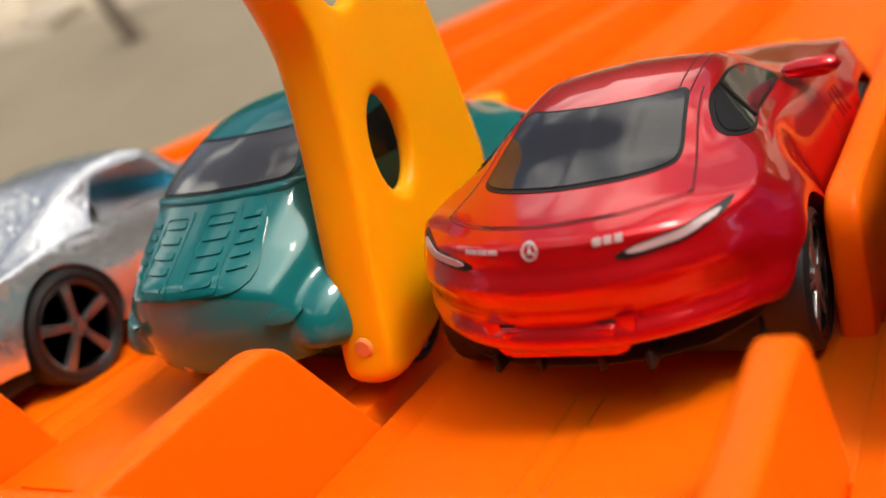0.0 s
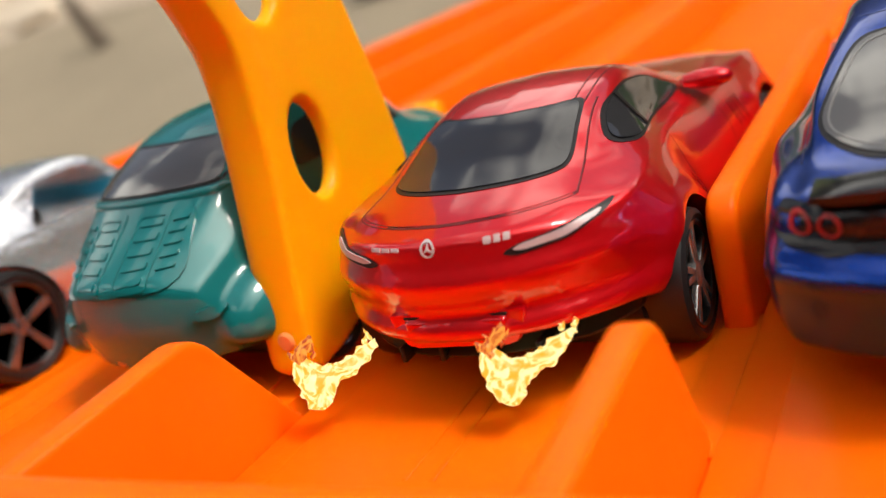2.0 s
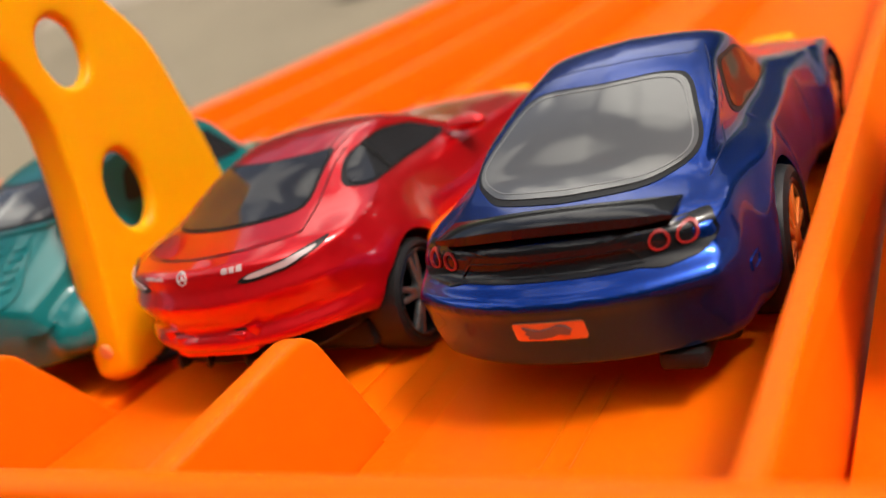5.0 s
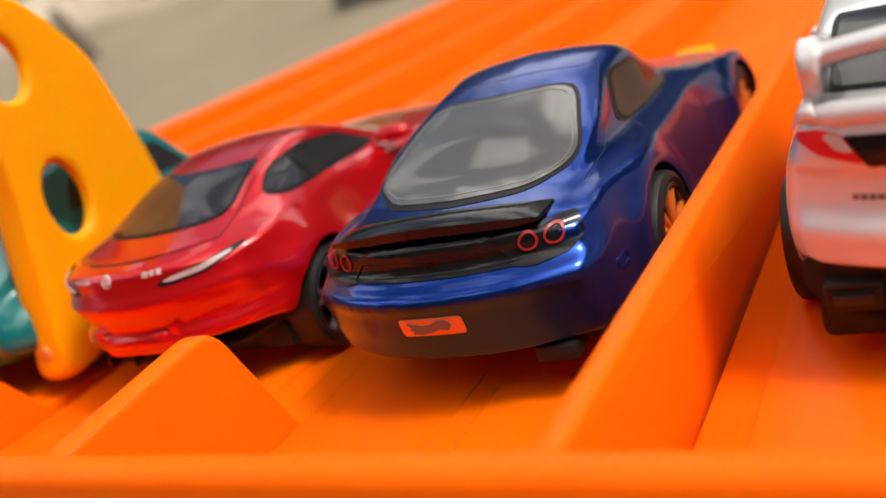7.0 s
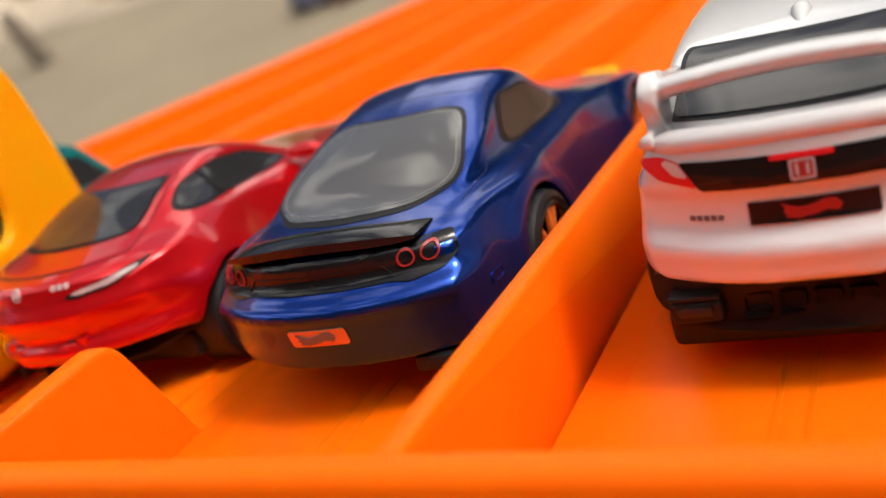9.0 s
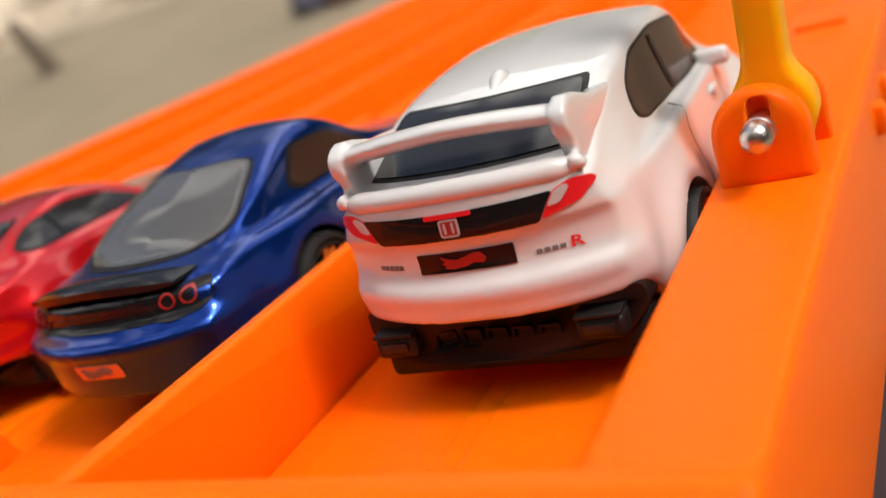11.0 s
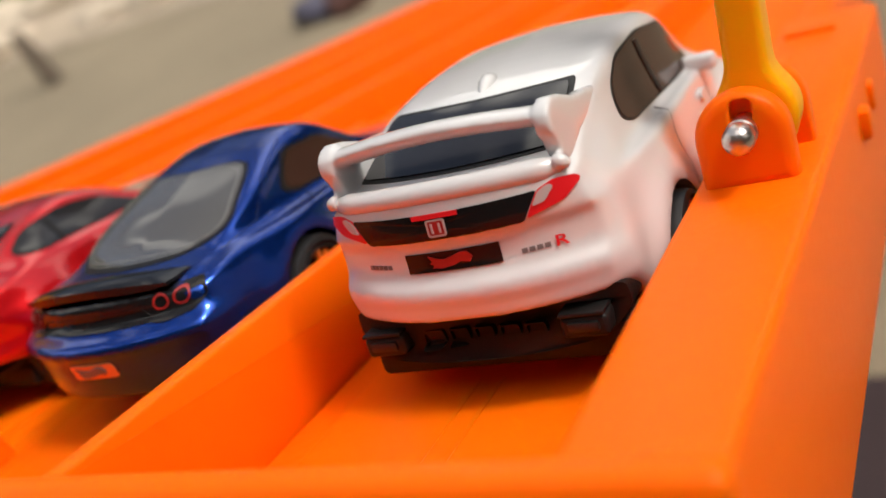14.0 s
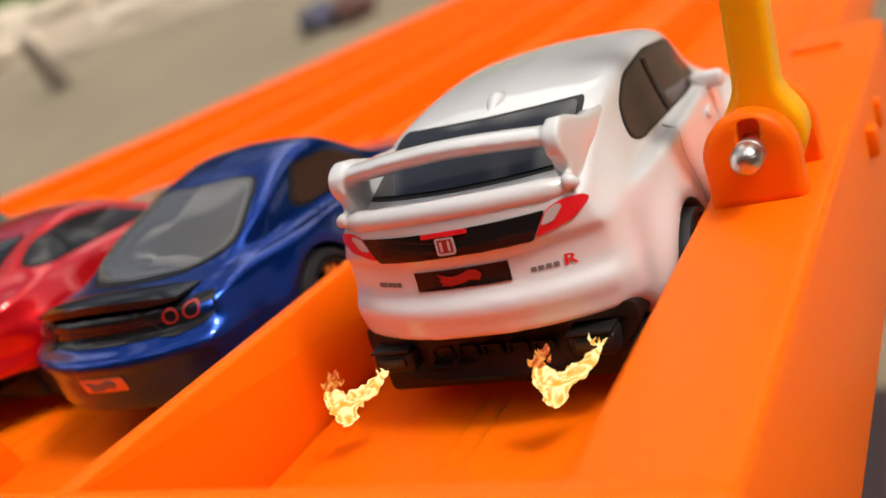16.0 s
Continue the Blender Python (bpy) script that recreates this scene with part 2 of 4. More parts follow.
# ---- toy cars ----
def car_body(stations, bend, wheels, arch, holes=(), rear=lambda z: 0.0, cols=40, shelf=lambda y: 0.0, flare=0.0, melt=0.036):
    """A closed shell through rows of (y, sill z, widest half width and its z, belt half width and z, roof edge half width and z, roof z)."""
    rows = curve_through(stations, 6)
    bm = bmesh.new()
    rings, ends = [], []
    for y, z0, w1, z1, w2, z2, w3, z3, z4 in rows:
        half = curve_through([(w1 * 0.93, z0), (w1 * 0.985, z0 + (z1 - z0) * 0.35), (w1, z1), (w2 + (w1 - w2) * 0.35, z2 - (z2 - z1) * 0.22), (w2, z2), (w2 - shelf(y), z2 + 0.03 + 0.12 * shelf(y)), ((w2 - shelf(y)) * 0.42 + w3 * 0.58, z2 + (z3 - z2) * 0.62), (w3, z3), (w3 * 0.6, z3 + 0.72 * (z4 - z3)), (0, z4)], 4)
        half[-1][0] = 0
        pts = [(-x, z) for x, z in half] + [(x, z) for x, z in half[-2::-1]]
        rings.append([bm.verts.new((x, y, z)) for x, z in pts])
    n = len(rings[0])
    for a, b in zip(rings, rings[1:]):
        for k in range(n):
            bm.faces.new((a[k], a[(k + 1) % n], b[(k + 1) % n], b[k]))
    for ring, flip in ((rings[0], 1), (rings[-1], -1)):
        m = n // 2
        prev = None
        for k in range(m + 1):
            left, right = ring[k], ring[n - 1 - k]
            if left is right:
                row = [left] * (cols + 1)
            else:
                row = [left] + [bm.verts.new(left.co.lerp(right.co, c / cols)) for c in range(1, cols)] + [right]
            if prev:
                for c in range(cols):
                    f = [prev[c], prev[c + 1], row[c + 1], row[c]]
                    f = [v for i, v in enumerate(f) if v not in f[:i]]
                    if len(f) > 2:
                        bm.faces.new(f)
            prev = row
    # the tail is rounded in plan and shaped in profile
    for v in bm.verts:
        fade = max(0.0, 1 - v.co.y / 1.6) ** 1.5
        front = max(0.0, (v.co.y - rows[-1][0] + 1.2) / 1.2)
        v.co.y += fade * (bend * (abs(v.co.x) / 1.3) ** 2.3 + rear(v.co.z)) - front * 0.5 * (abs(v.co.x) / 1.3) ** 2
    # swollen lips round the wheel arches
    for v in bm.verts:
        if flare and abs(v.co.x) > 1.0:
            for _, wy, wz in wheels:
                d = math.hypot(v.co.y - wy, v.co.z - wz) - arch
                v.co.x += math.copysign(flare * math.exp(-((d - 0.06) / 0.2) ** 2), v.co.x)
    bmesh.ops.remove_doubles(bm, verts=bm.verts, dist=1e-4)
    bmesh.ops.recalc_face_normals(bm, faces=bm.faces)
    if melt:
        bm = fused([bm], melt, 8)
    # wheel arches and see-through windows are cut out
    for k, (wx, wy, wz) in enumerate(wheels):
        for s in (-1, 1):
            bm = carved(bm, turned([(s * (wx - 0.62), arch), (s * (wx + 0.6), arch)], "x", 36, (0, wy, wz)))
    for outline in holes:
        bm = carved(bm, prism(outline, "x", -3, 3))
    return bm


def carved(bm, cutter):
    bmesh.ops.recalc_face_normals(cutter, faces=cutter.faces)
    obs = []
    for b in (bm, cutter):
        me = bpy.data.meshes.new("tmp")
        b.to_mesh(me)
        b.free()
        obs.append(new("tmp", me))
    mod = obs[0].modifiers.new("cut", "BOOLEAN")
    mod.object, mod.operation, mod.solver = obs[1], "DIFFERENCE", "EXACT"
    out = bmesh.new()
    out.from_object(obs[0], bpy.context.evaluated_depsgraph_get())
    for ob in obs:
        me = ob.data
        bpy.data.objects.remove(ob)
        bpy.data.meshes.remove(me)
    return out


def fused(pieces, voxel=0.03, rounds=6):
    """Melts overlapping solids into one casting with soft inner corners."""
    for piece in pieces:
        bmesh.ops.remove_doubles(piece, verts=piece.verts, dist=1e-4)
        bmesh.ops.holes_fill(piece, edges=piece.edges, sides=0)
        bmesh.ops.recalc_face_normals(piece, faces=piece.faces)
    bm = pieces[0]
    for other in pieces[1:]:
        merged(bm, other)
    me = bpy.data.meshes.new("tmp")
    bm.to_mesh(me)
    bm.free()
    ob = new("tmp", me)
    mod = ob.modifiers.new("melt", "REMESH")
    mod.mode, mod.voxel_size = "VOXEL", voxel
    mod = ob.modifiers.new("soft", "SMOOTH")
    mod.factor, mod.iterations = 0.5, rounds
    out = bmesh.new()
    out.from_object(ob, bpy.context.evaluated_depsgraph_get())
    bpy.data.objects.remove(ob)
    bpy.data.meshes.remove(me)
    return out


def plateau(y, a, b, soft, height):
    """A height that rises softly at a and falls softly at b."""
    return height / (1 + math.exp(-(y - a) / soft)) / (1 + math.exp((y - b) / soft))


class Skin:
    """Lays thin raised pieces (windows, lights, prints) onto a body."""

    def __init__(self, bm):
        from mathutils.bvhtree import BVHTree
        self.tree = BVHTree.FromBMesh(bm)

    def at(self, u, v, side, off):
        start, way = {"rear": ((u, -5, v), (0, 1, 0)), "right": ((6, u, v), (-1, 0, 0)), "left": ((-6, u, v), (1, 0, 0)), "top": ((u, v, 6), (0, 0, -1))}[side]
        hit, normal, _, _ = self.tree.ray_cast(Vector(start), Vector(way))
        if hit is None:
            return None
        return hit + normal * off

    def patch(self, outline, side, off=0.012, rings=7, step=0.06, hole=None, sink=0.03):
        """A patch with thickness; hole: how far in it is open (a frame), as a share."""
        pts = dense(outline, step)
        c = (sum(p[0] for p in pts) / len(pts), sum(p[1] for p in pts) / len(pts))
        bm = bmesh.new()
        shares = [1 - k / rings * (1 - (hole or 0.0)) for k in range(rings + (1 if hole else 0))]
        loops = []
        levels = [(1.0, -sink)] + [(s, off) for s in shares] + ([(hole, -sink)] if hole else [])
        last = None
        for s, o in levels:
            loop = []
            for u, v in pts:
                p = self.at(c[0] + (u - c[0]) * s, c[1] + (v - c[1]) * s, side, o)
                if p is None:
                    p = last or Vector((0, 0, 0))
                last = p
                loop.append(bm.verts.new(p))
            loops.append(loop)
        n = len(pts)
        for a, b in zip(loops, loops[1:]):
            for k in range(n):
                bm.faces.new((a[k], a[(k + 1) % n], b[(k + 1) % n], b[k]))
        if not hole:
            mid = bm.verts.new(self.at(*c, side, off) or last)
            for k in range(n):
                bm.faces.new((loops[-1][k], loops[-1][(k + 1) % n], mid))
        bmesh.ops.recalc_face_normals(bm, faces=bm.faces)
        return bm


def seam(skin, parent, points, side, r=0.013, mat=None):
    """A shut line: a thin dark bead half sunk into the body."""
    flat = curve_through(points, 6)
    line = [p for p in (skin.at(u, v, side, -0.004) for u, v in flat) if p]
    bm = bmesh.new()
    prev = None
    for i, p in enumerate(line):
        ahead = line[min(i + 1, len(line) - 1)] - line[max(i - 1, 0)]
        q = ahead.to_track_quat("Z", "Y")
        loop = [bm.verts.new(p + q @ Vector((r * math.cos(k * math.pi / 3), r * math.sin(k * math.pi / 3), 0))) for k in range(6)]
        if prev:
            for k in range(6):
                bm.faces.new((prev[k], prev[(k + 1) % 6], loop[(k + 1) % 6], loop[k]))
        prev = loop
    return part("shut_line", bm, mat or DARK, parent)


def bent(bm, bend):
    """Rounds a part in plan as the tail of its body is."""
    for v in bm.verts:
        v.co.y += bend * (abs(v.co.x) / 1.3) ** 2.3
    return bm


def ring_outline(u, v, r, n=20, ry=None):
    return [(u + r * math.cos(2 * math.pi * k / n), v + (ry or r) * math.sin(2 * math.pi * k / n)) for k in range(n)]


def slant(u0, u1, v0, v1):
    return [(u0, v0), (u1, v0), (u1, v1), (u0, v1)]


def mirrored(outline):
    return [(-u, v) for u, v in outline][::-1]


def wheel(parent, x, y, z, r, width, rim_mat, spokes, lip=None, side=1, split=0.16, half=0.03):
    """A tyre, a rim with its spokes and a hub; the outer face looks along side * x."""
    s = side
    tyre = part("wheel", turned([(x - s * width, 0.02), (x - s * width, r * 0.9), (x - s * width * 0.9, r), (x - s * 0.1, r), (x - s * 0.03, r * 0.97), (x, r * 0.88), (x - s * 0.03, r * 0.8), (x - s * 0.14, r * 0.78), (x - s * 0.16, 0.02)], "x", 40, (0, y, z)), TYRE, parent, "black plastic wheel with open spokes")
    part("rim", turned([(x - s * 0.12, r * 0.8), (x - s * 0.02, r * 0.81), (x - s * 0.005, r * 0.77), (x - s * 0.03, r * 0.72), (x - s * 0.12, r * 0.71)], "x", 40, (0, y, z)), lip or rim_mat, tyre)
    for k in range(2 * spokes):
        a = 2 * math.pi * (k // 2) / spokes + 0.3 + (split if k % 2 else -split)
        bm = box(-0.03, 0.03, 0.06, r * 0.76, -half, half, 0.012)
        bmesh.ops.transform(bm, matrix=Matrix.Translation((x - s * 0.06, y, z)) @ Matrix.Rotation(a, 4, "X") @ Matrix.Rotation(radians(90), 4, "Y"), verts=bm.verts)
        part("spoke", bm, rim_mat, tyre)
    part("hub", turned([(x - s * 0.1, 0.13), (x - s * 0.03, 0.12), (x - s * 0.01, 0.06), (x - s * 0.01, 0.005)], "x", 20, (0, y, z)), rim_mat, tyre)
    return tyre


def wheels_for(car, places, r, width, rim_mat, spokes, lip=None, split=0.16, half=0.03):
    for wx, wy, wz in places:
        for s in (-1, 1):
            wheel(car, s * wx, wy, wz, r, width, rim_mat, spokes, lip, s, split, half)


def chassis(car, w, y0, y1, z0=0.28, z1=0.62):
    return part("chassis", box(-w, w, y0, y1, z0, z1, 0.08), BLACK, car, "black plastic base")


def letters(car, skin, text, u, v, size, side, mat, name="badge_letters", slope=0.0, squash=1.0):
    """Raised letters of the built-in font, laid onto the body."""
    cu = bpy.data.curves.new("tmp", "FONT")
    cu.body, cu.size, cu.align_x, cu.align_y, cu.resolution_u = text, size, "CENTER", "CENTER", 3
    cu.offset = size * 0.018
    tmp = new("tmp", cu)
    bm = bmesh.new()
    me = bpy.data.meshes.new_from_object(tmp.evaluated_get(bpy.context.evaluated_depsgraph_get()))
    bm.from_mesh(me)
    bpy.data.objects.remove(tmp)
    bpy.data.curves.remove(cu)
    bpy.data.meshes.remove(me)
    for w in bm.verts:
        p = skin.at(u + w.co.x * squash, v + w.co.y + slope * w.co.x, side, 0.014)
        if p:
            w.co = p
    return part(name, bm, mat, car, smooth=False)


def flame_mark(skin, car, u, v, s, mat):
    """A flame-shaped emblem: a wavy swoosh with three tongues."""
    shape = [(-1.0, 0.3), (-0.85, 0.06), (-0.98, -0.02), (-0.8, -0.12), (-0.9, -0.24), (-0.45, -0.3), (0.15, -0.2), (0.62, -0.02), (0.86, -0.16), (1.0, 0.06), (0.82, 0.3), (0.5, 0.34), (0.1, 0.2), (-0.3, 0.1), (-0.62, 0.16)]
    return part("emblem", skin.patch([(u + a * s, v + b * s) for a, b in shape], "rear", 0.03, rings=3, step=0.03), mat, car)


def red_car():
    car = thing("toy_car", -5.56, 2.5, 0, "metallic red die-cast fastback coupe with smoked windows in its lane", "toy car", "cars at the starting line")
    hubs = [(1.6, 1.6, 0.6), (1.6, 5.75, 0.58)]
    st = [(0.0, 0.78, 1.3, 1.15, 1.16, 1.5, 0.9, 1.6, 1.64), (0.35, 0.74, 1.46, 1.2, 1.36, 1.58, 0.94, 1.69, 1.74), (1.15, 0.6, 1.6, 1.08, 1.38, 1.64, 0.86, 1.84, 1.93),
          (1.95, 0.45, 1.6, 1.0, 1.3, 1.7, 0.83, 2.1, 2.19), (2.8, 0.4, 1.5, 0.95, 1.18, 1.7, 0.82, 2.22, 2.31), (3.6, 0.4, 1.5, 0.95, 1.18, 1.66, 0.82, 2.08, 2.18),
          (4.5, 0.4, 1.52, 0.95, 1.28, 1.62, 0.95, 1.74, 1.8), (6.1, 0.42, 1.56, 0.95, 1.38, 1.58, 0.95, 1.66, 1.7), (7.0, 0.45, 1.45, 0.9, 1.24, 1.42, 0.85, 1.48, 1.52), (7.5, 0.5, 1.1, 0.8, 0.95, 1.05, 0.6, 1.1, 1.13)]
    bm = car_body(st, 0.62, hubs, 0.68, shelf=lambda y: plateau(y, 2.1, 4.6, 0.25, 0.1), flare=0.07, rear=lambda z: (0.14 * max(0, 1.25 - z) if z < 1.25 else 0.12 * (z - 1.25)) - 0.06 * math.exp(-((z - 1.3) / 0.09) ** 2) + 0.07 * math.exp(-((z - 1.03) / 0.07) ** 2) - 0.05 * math.exp(-((z - 0.86) / 0.06) ** 2))
    skin = Skin(bm)
    body = part("body", bm, RED, car, "glossy metallic red body")
    chassis(car, 1.25, 0.95, 7.2, 0.28, 0.62)
    under = part("diffuser", bent(prism(dense(rounded([(-1.36, 0.8), (-1.3, 0.66), (-1.0, 0.58), (1.0, 0.58), (1.3, 0.66), (1.36, 0.8)], 0.06), 0.1), "y", 0.2, 1.0, 0.03), 0.62), BLACK, car, "black lower bumper")
    for x in (-0.62, -0.25, 0.25, 0.62):
        part("fin", box(x - 0.025, x + 0.025, 0.18, 0.7, 0.56, 0.7, 0.015), BLACK, under)
    part("bumper_insert", fused([prism(rounded([(-0.64, 1.03), (-0.5, 0.72), (0.5, 0.72), (0.64, 1.03)], 0.08), "y", 0.12, 0.6), prism(rounded([(-0.46, 0.97), (-0.42, 0.79), (0.42, 0.79), (0.46, 0.97)], 0.04), "y", 0.07, 0.6)], 0.02, 4), RED, body)
    # thin dark bar, the slot's shade put in as colour
    part("bumper_slot_shade", prism(rounded([(-0.47, 1.003), (-0.46, 0.98), (0.46, 0.98), (0.47, 1.003)], 0.01), "y", 0.105, 0.3, 0.004), DARK, body)
    win = rounded([(-0.84, 1.83), (-0.76, 1.815), (0.76, 1.815), (0.84, 1.83), (0.74, 2.17), (-0.74, 2.17)], 0.08)
    part("rear_window_seal", skin.patch(win, "rear", 0.006, rings=8), BLACK, car)
    part("rear_window", skin.patch([(u * 0.965, 1.99 + (v - 1.99) * 0.93) for u, v in win], "rear", 0.016, rings=8), SMOKE, car, "smoked rear window")
    for side in ("right", "left"):
        sw = rounded([(1.5, 1.86), (1.75, 1.78), (3.5, 1.72), (4.05, 1.75), (3.4, 2.05), (2.7, 2.15), (1.95, 2.08)], 0.22)
        part("side_window_seal", skin.patch(sw, side, 0.006, rings=6), BLACK, car)
        part("side_window", skin.patch([(2.7 + (u - 2.7) * 0.93, 1.93 + (v - 1.93) * 0.88) for u, v in sw], side, 0.016, rings=6), SMOKE, car, "smoked side window")
        part("window_pillar", skin.patch(slant(2.3, 2.37, 1.78, 2.1), side, 0.03, rings=2), BLACK, car)
    # tail lights
    tl = rounded([(0.54, 1.475), (0.64, 1.445), (1.0, 1.475), (1.24, 1.57), (1.28, 1.63), (1.0, 1.575), (0.64, 1.525)], 0.05)
    for o in (tl, mirrored(tl)):
        lamp = part("tail_light", skin.patch(o, "rear", 0.012, rings=4, step=0.04), BLACK, car, "black-rimmed pale tail light")
        c = (sum(p[0] for p in o) / len(o), sum(p[1] for p in o) / len(o))
        part("lens", skin.patch([(c[0] + (u - c[0]) * 0.8, c[1] + (v - c[1]) * 0.6) for u, v in o], "rear", 0.024, rings=4, step=0.04), PALE_TAMPO, lamp)
    part("emblem", skin.patch(ring_outline(-0.03, 1.59, 0.062), "rear", 0.016, rings=2, step=0.02, hole=0.78), SILVER_TAMPO, car, "round silver emblem")
    for a in (90, 210, 330):
        tip = (0.055 * math.cos(radians(a)), 0.055 * math.sin(radians(a)))
        part("emblem_spoke", skin.patch([(-0.03 - 0.01 * math.sin(radians(a)), 1.59 + 0.01 * math.cos(radians(a))), (-0.03 + 0.01 * math.sin(radians(a)), 1.59 - 0.01 * math.cos(radians(a))), (-0.03 + tip[0], 1.59 + tip[1])], "rear", 0.016, rings=1, step=0.03), SILVER_TAMPO, car)
    for u0, u1 in ((-0.6, -0.5), (-0.48, -0.4), (-0.38, -0.3)):
        part("badge_bar", skin.patch(slant(u0, u1, 1.585, 1.615), "rear", 0.01, rings=2, step=0.03), PALE_TAMPO, car)
    part("badge", skin.patch(rounded(slant(0.43, 0.49, 1.575, 1.625), 0.015), "rear", 0.01, rings=2, step=0.03), PALE_TAMPO, car, "small pale badge")
    for u0 in (0.505, 0.575):
        part("badge_bar", skin.patch(slant(u0, u0 + 0.05, 1.577, 1.625), "rear", 0.01, rings=2, step=0.03), PALE_TAMPO, car)
    # shut lines of the hatch
    part("deck_line", skin.patch(slant(-1.0, 1.0, 1.697, 1.708), "rear", 0.004, rings=2), RED_SEAM, body)
    for s in (-1, 1):
        mirror = part("mirror", turned([(0, 0.02), (0.05, 0.12), (0.2, 0.17), (0.4, 0.17), (0.5, 0.12), (0.55, 0.02)], "x", 24), RED, car, "teardrop red door mirror")
        mirror.matrix_basis = pose((s * 1.36 - 0.275) * CM, 3.95 * CM, 1.79 * CM)
        mirror.scale = (1, 0.8, 0.6)
    for s in (-1, 1):
        seam(skin, body, [(s * 1.0, 1.7), (s * 0.93, 1.82), (s * 0.87, 1.98), (s * 0.82, 2.14)], "rear", 0.011, RED_SEAM)
        for x in (0.74, 0.64):
            seam(skin, body, [(s * x, 2.0), (s * x, 2.5), (s * x, 3.0), (s * x, 3.4)], "top", 0.01, RED_SEAM)
        seam(skin, body, [(s * 0.8, 4.6), (s * 0.7, 5.6), (s * 0.55, 6.8)], "top", 0.006, RED_SEAM)
    for side in ("right", "left"):
        seam(skin, body, [(4.1, 1.62), (4.25, 1.2), (4.1, 0.7)], side, 0.007, RED_SEAM)
        seam(skin, body, [(2.5, 1.66), (2.45, 1.2), (2.7, 0.7)], side, 0.007, RED_SEAM)
        for k in range(3):
            seam(skin, body, [(4.5 + k * 0.14, 1.4), (4.6 + k * 0.14, 1.1)], side, 0.014, RED_SEAM)
    wheels_for(car, hubs, 0.58, 0.5, STEEL, 5, GUNMETAL)
    return car


def blue_car():
    car = thing("toy_car", -1.81, 2.25, 0, "metallic dark blue die-cast sports coupe with black spoiler in its lane", "toy car", "cars at the starting line")
    hubs = [(1.56, 2.2, 0.66), (1.5, 6.5, 0.66)]
    st = [(0.0, 0.55, 1.3, 1.05, 1.24, 1.42, 1.0, 1.52, 1.57), (0.4, 0.5, 1.4, 1.05, 1.31, 1.5, 1.02, 1.6, 1.65), (1.2, 0.48, 1.45, 1.0, 1.32, 1.58, 1.0, 1.7, 1.77),
          (2.0, 0.45, 1.47, 1.0, 1.37, 1.6, 1.06, 1.98, 2.1), (3.0, 0.4, 1.46, 0.95, 1.34, 1.6, 0.9, 2.28, 2.41), (3.8, 0.4, 1.42, 0.95, 1.32, 1.6, 0.9, 2.3, 2.42),
          (4.9, 0.4, 1.42, 0.95, 1.26, 1.6, 0.9, 1.82, 1.9), (6.2, 0.42, 1.52, 0.95, 1.36, 1.52, 1.0, 1.57, 1.62), (7.5, 0.45, 1.48, 0.95, 1.32, 1.36, 0.95, 1.42, 1.45), (8.1, 0.5, 1.15, 0.85, 1.0, 1.08, 0.7, 1.13, 1.16)]
    bm = car_body(st, 0.42, hubs, 0.74, shelf=lambda y: plateau(y, 1.3, 5.0, 0.2, 0.2), flare=0.07, rear=lambda z: 0.34 * max(0, 1.12 - z) ** 1.4 + 0.2 / (1 + math.exp(-(z - 1.265) / 0.032)) - 0.07 * math.exp(-((z - 1.16) / 0.08) ** 2))
    skin = Skin(bm)
    body = part("body", bm, BLUE, car, "glossy metallic dark blue body")
    chassis(car, 1.2, 0.9, 7.6, 0.3)
    band = rounded([(-1.28, 1.4), (-1.18, 1.3), (-0.9, 1.27), (-0.75, 1.3), (0.75, 1.3), (0.9, 1.27), (1.18, 1.3), (1.28, 1.4), (1.22, 1.55), (0.9, 1.57), (-0.9, 1.57), (-1.22, 1.55)], 0.05)
    panel = part("tail_panel", skin.patch(band, "rear", 0.01, rings=6, step=0.05), GLOSS_BLACK, car, "black tail light panel")
    for s in (-1, 1):
        for u in (0.88, 1.07):
            part("light_ring", skin.patch(ring_outline(s * u, 1.455, 0.075), "rear", 0.024, rings=2, step=0.02, hole=0.78), RING_RED, panel, "red tail light ring")
    part("panel_trim", skin.patch(rounded([(-0.78, 1.33), (0.78, 1.33), (0.68, 1.45), (-0.68, 1.45)], 0.02), "rear", 0.022, rings=1, step=0.04, hole=0.975), GUNMETAL, panel)
    part("emblem", skin.patch([(-0.06, 1.33), (0, 1.35), (0.06, 1.33), (0.01, 1.37), (0, 1.41), (-0.01, 1.37)], "rear", 0.02, rings=2, step=0.03), GUNMETAL, car)
    # spoiler: an arched black blade on two feet
    rows = [(x, 0.2 + 0.2 * (abs(x) / 1.0) ** 2.2, 1.62 + 0.09 * (1 - (x / 1.0) ** 2)) for x in np.linspace(-1.0, 1.0, 25)]
    bm = bmesh.new()
    prev = None
    for x, y, z in rows:
        f = max(0.25, 1 - (abs(x) / 1.03) ** 6)
        loop = [bm.verts.new((x, y + a, z + b)) for a, b in ((0, -0.06 * f), (0.0, 0.02), (0.1, 0.07 * f), (0.42, 0.02), (0.42, -0.06), (0.2, -0.09 * f))]
        if prev:
            for k in range(6):
                bm.faces.new((prev[k], prev[(k + 1) % 6], loop[(k + 1) % 6], loop[k]))
        else:
            bm.faces.new(loop)
        prev = loop
    bm.faces.new(prev[::-1])
    bmesh.ops.recalc_face_normals(bm, faces=bm.faces)
    spoiler = part("spoiler", bm, GLOSS_BLACK, car, "arched black rear spoiler")
    for s in (-1, 1):
        part("spoiler_foot", box(s * 0.8 - 0.08, s * 0.8 + 0.08, 0.45, 0.65, 1.5, 1.62, 0.03), GLOSS_BLACK, spoiler)
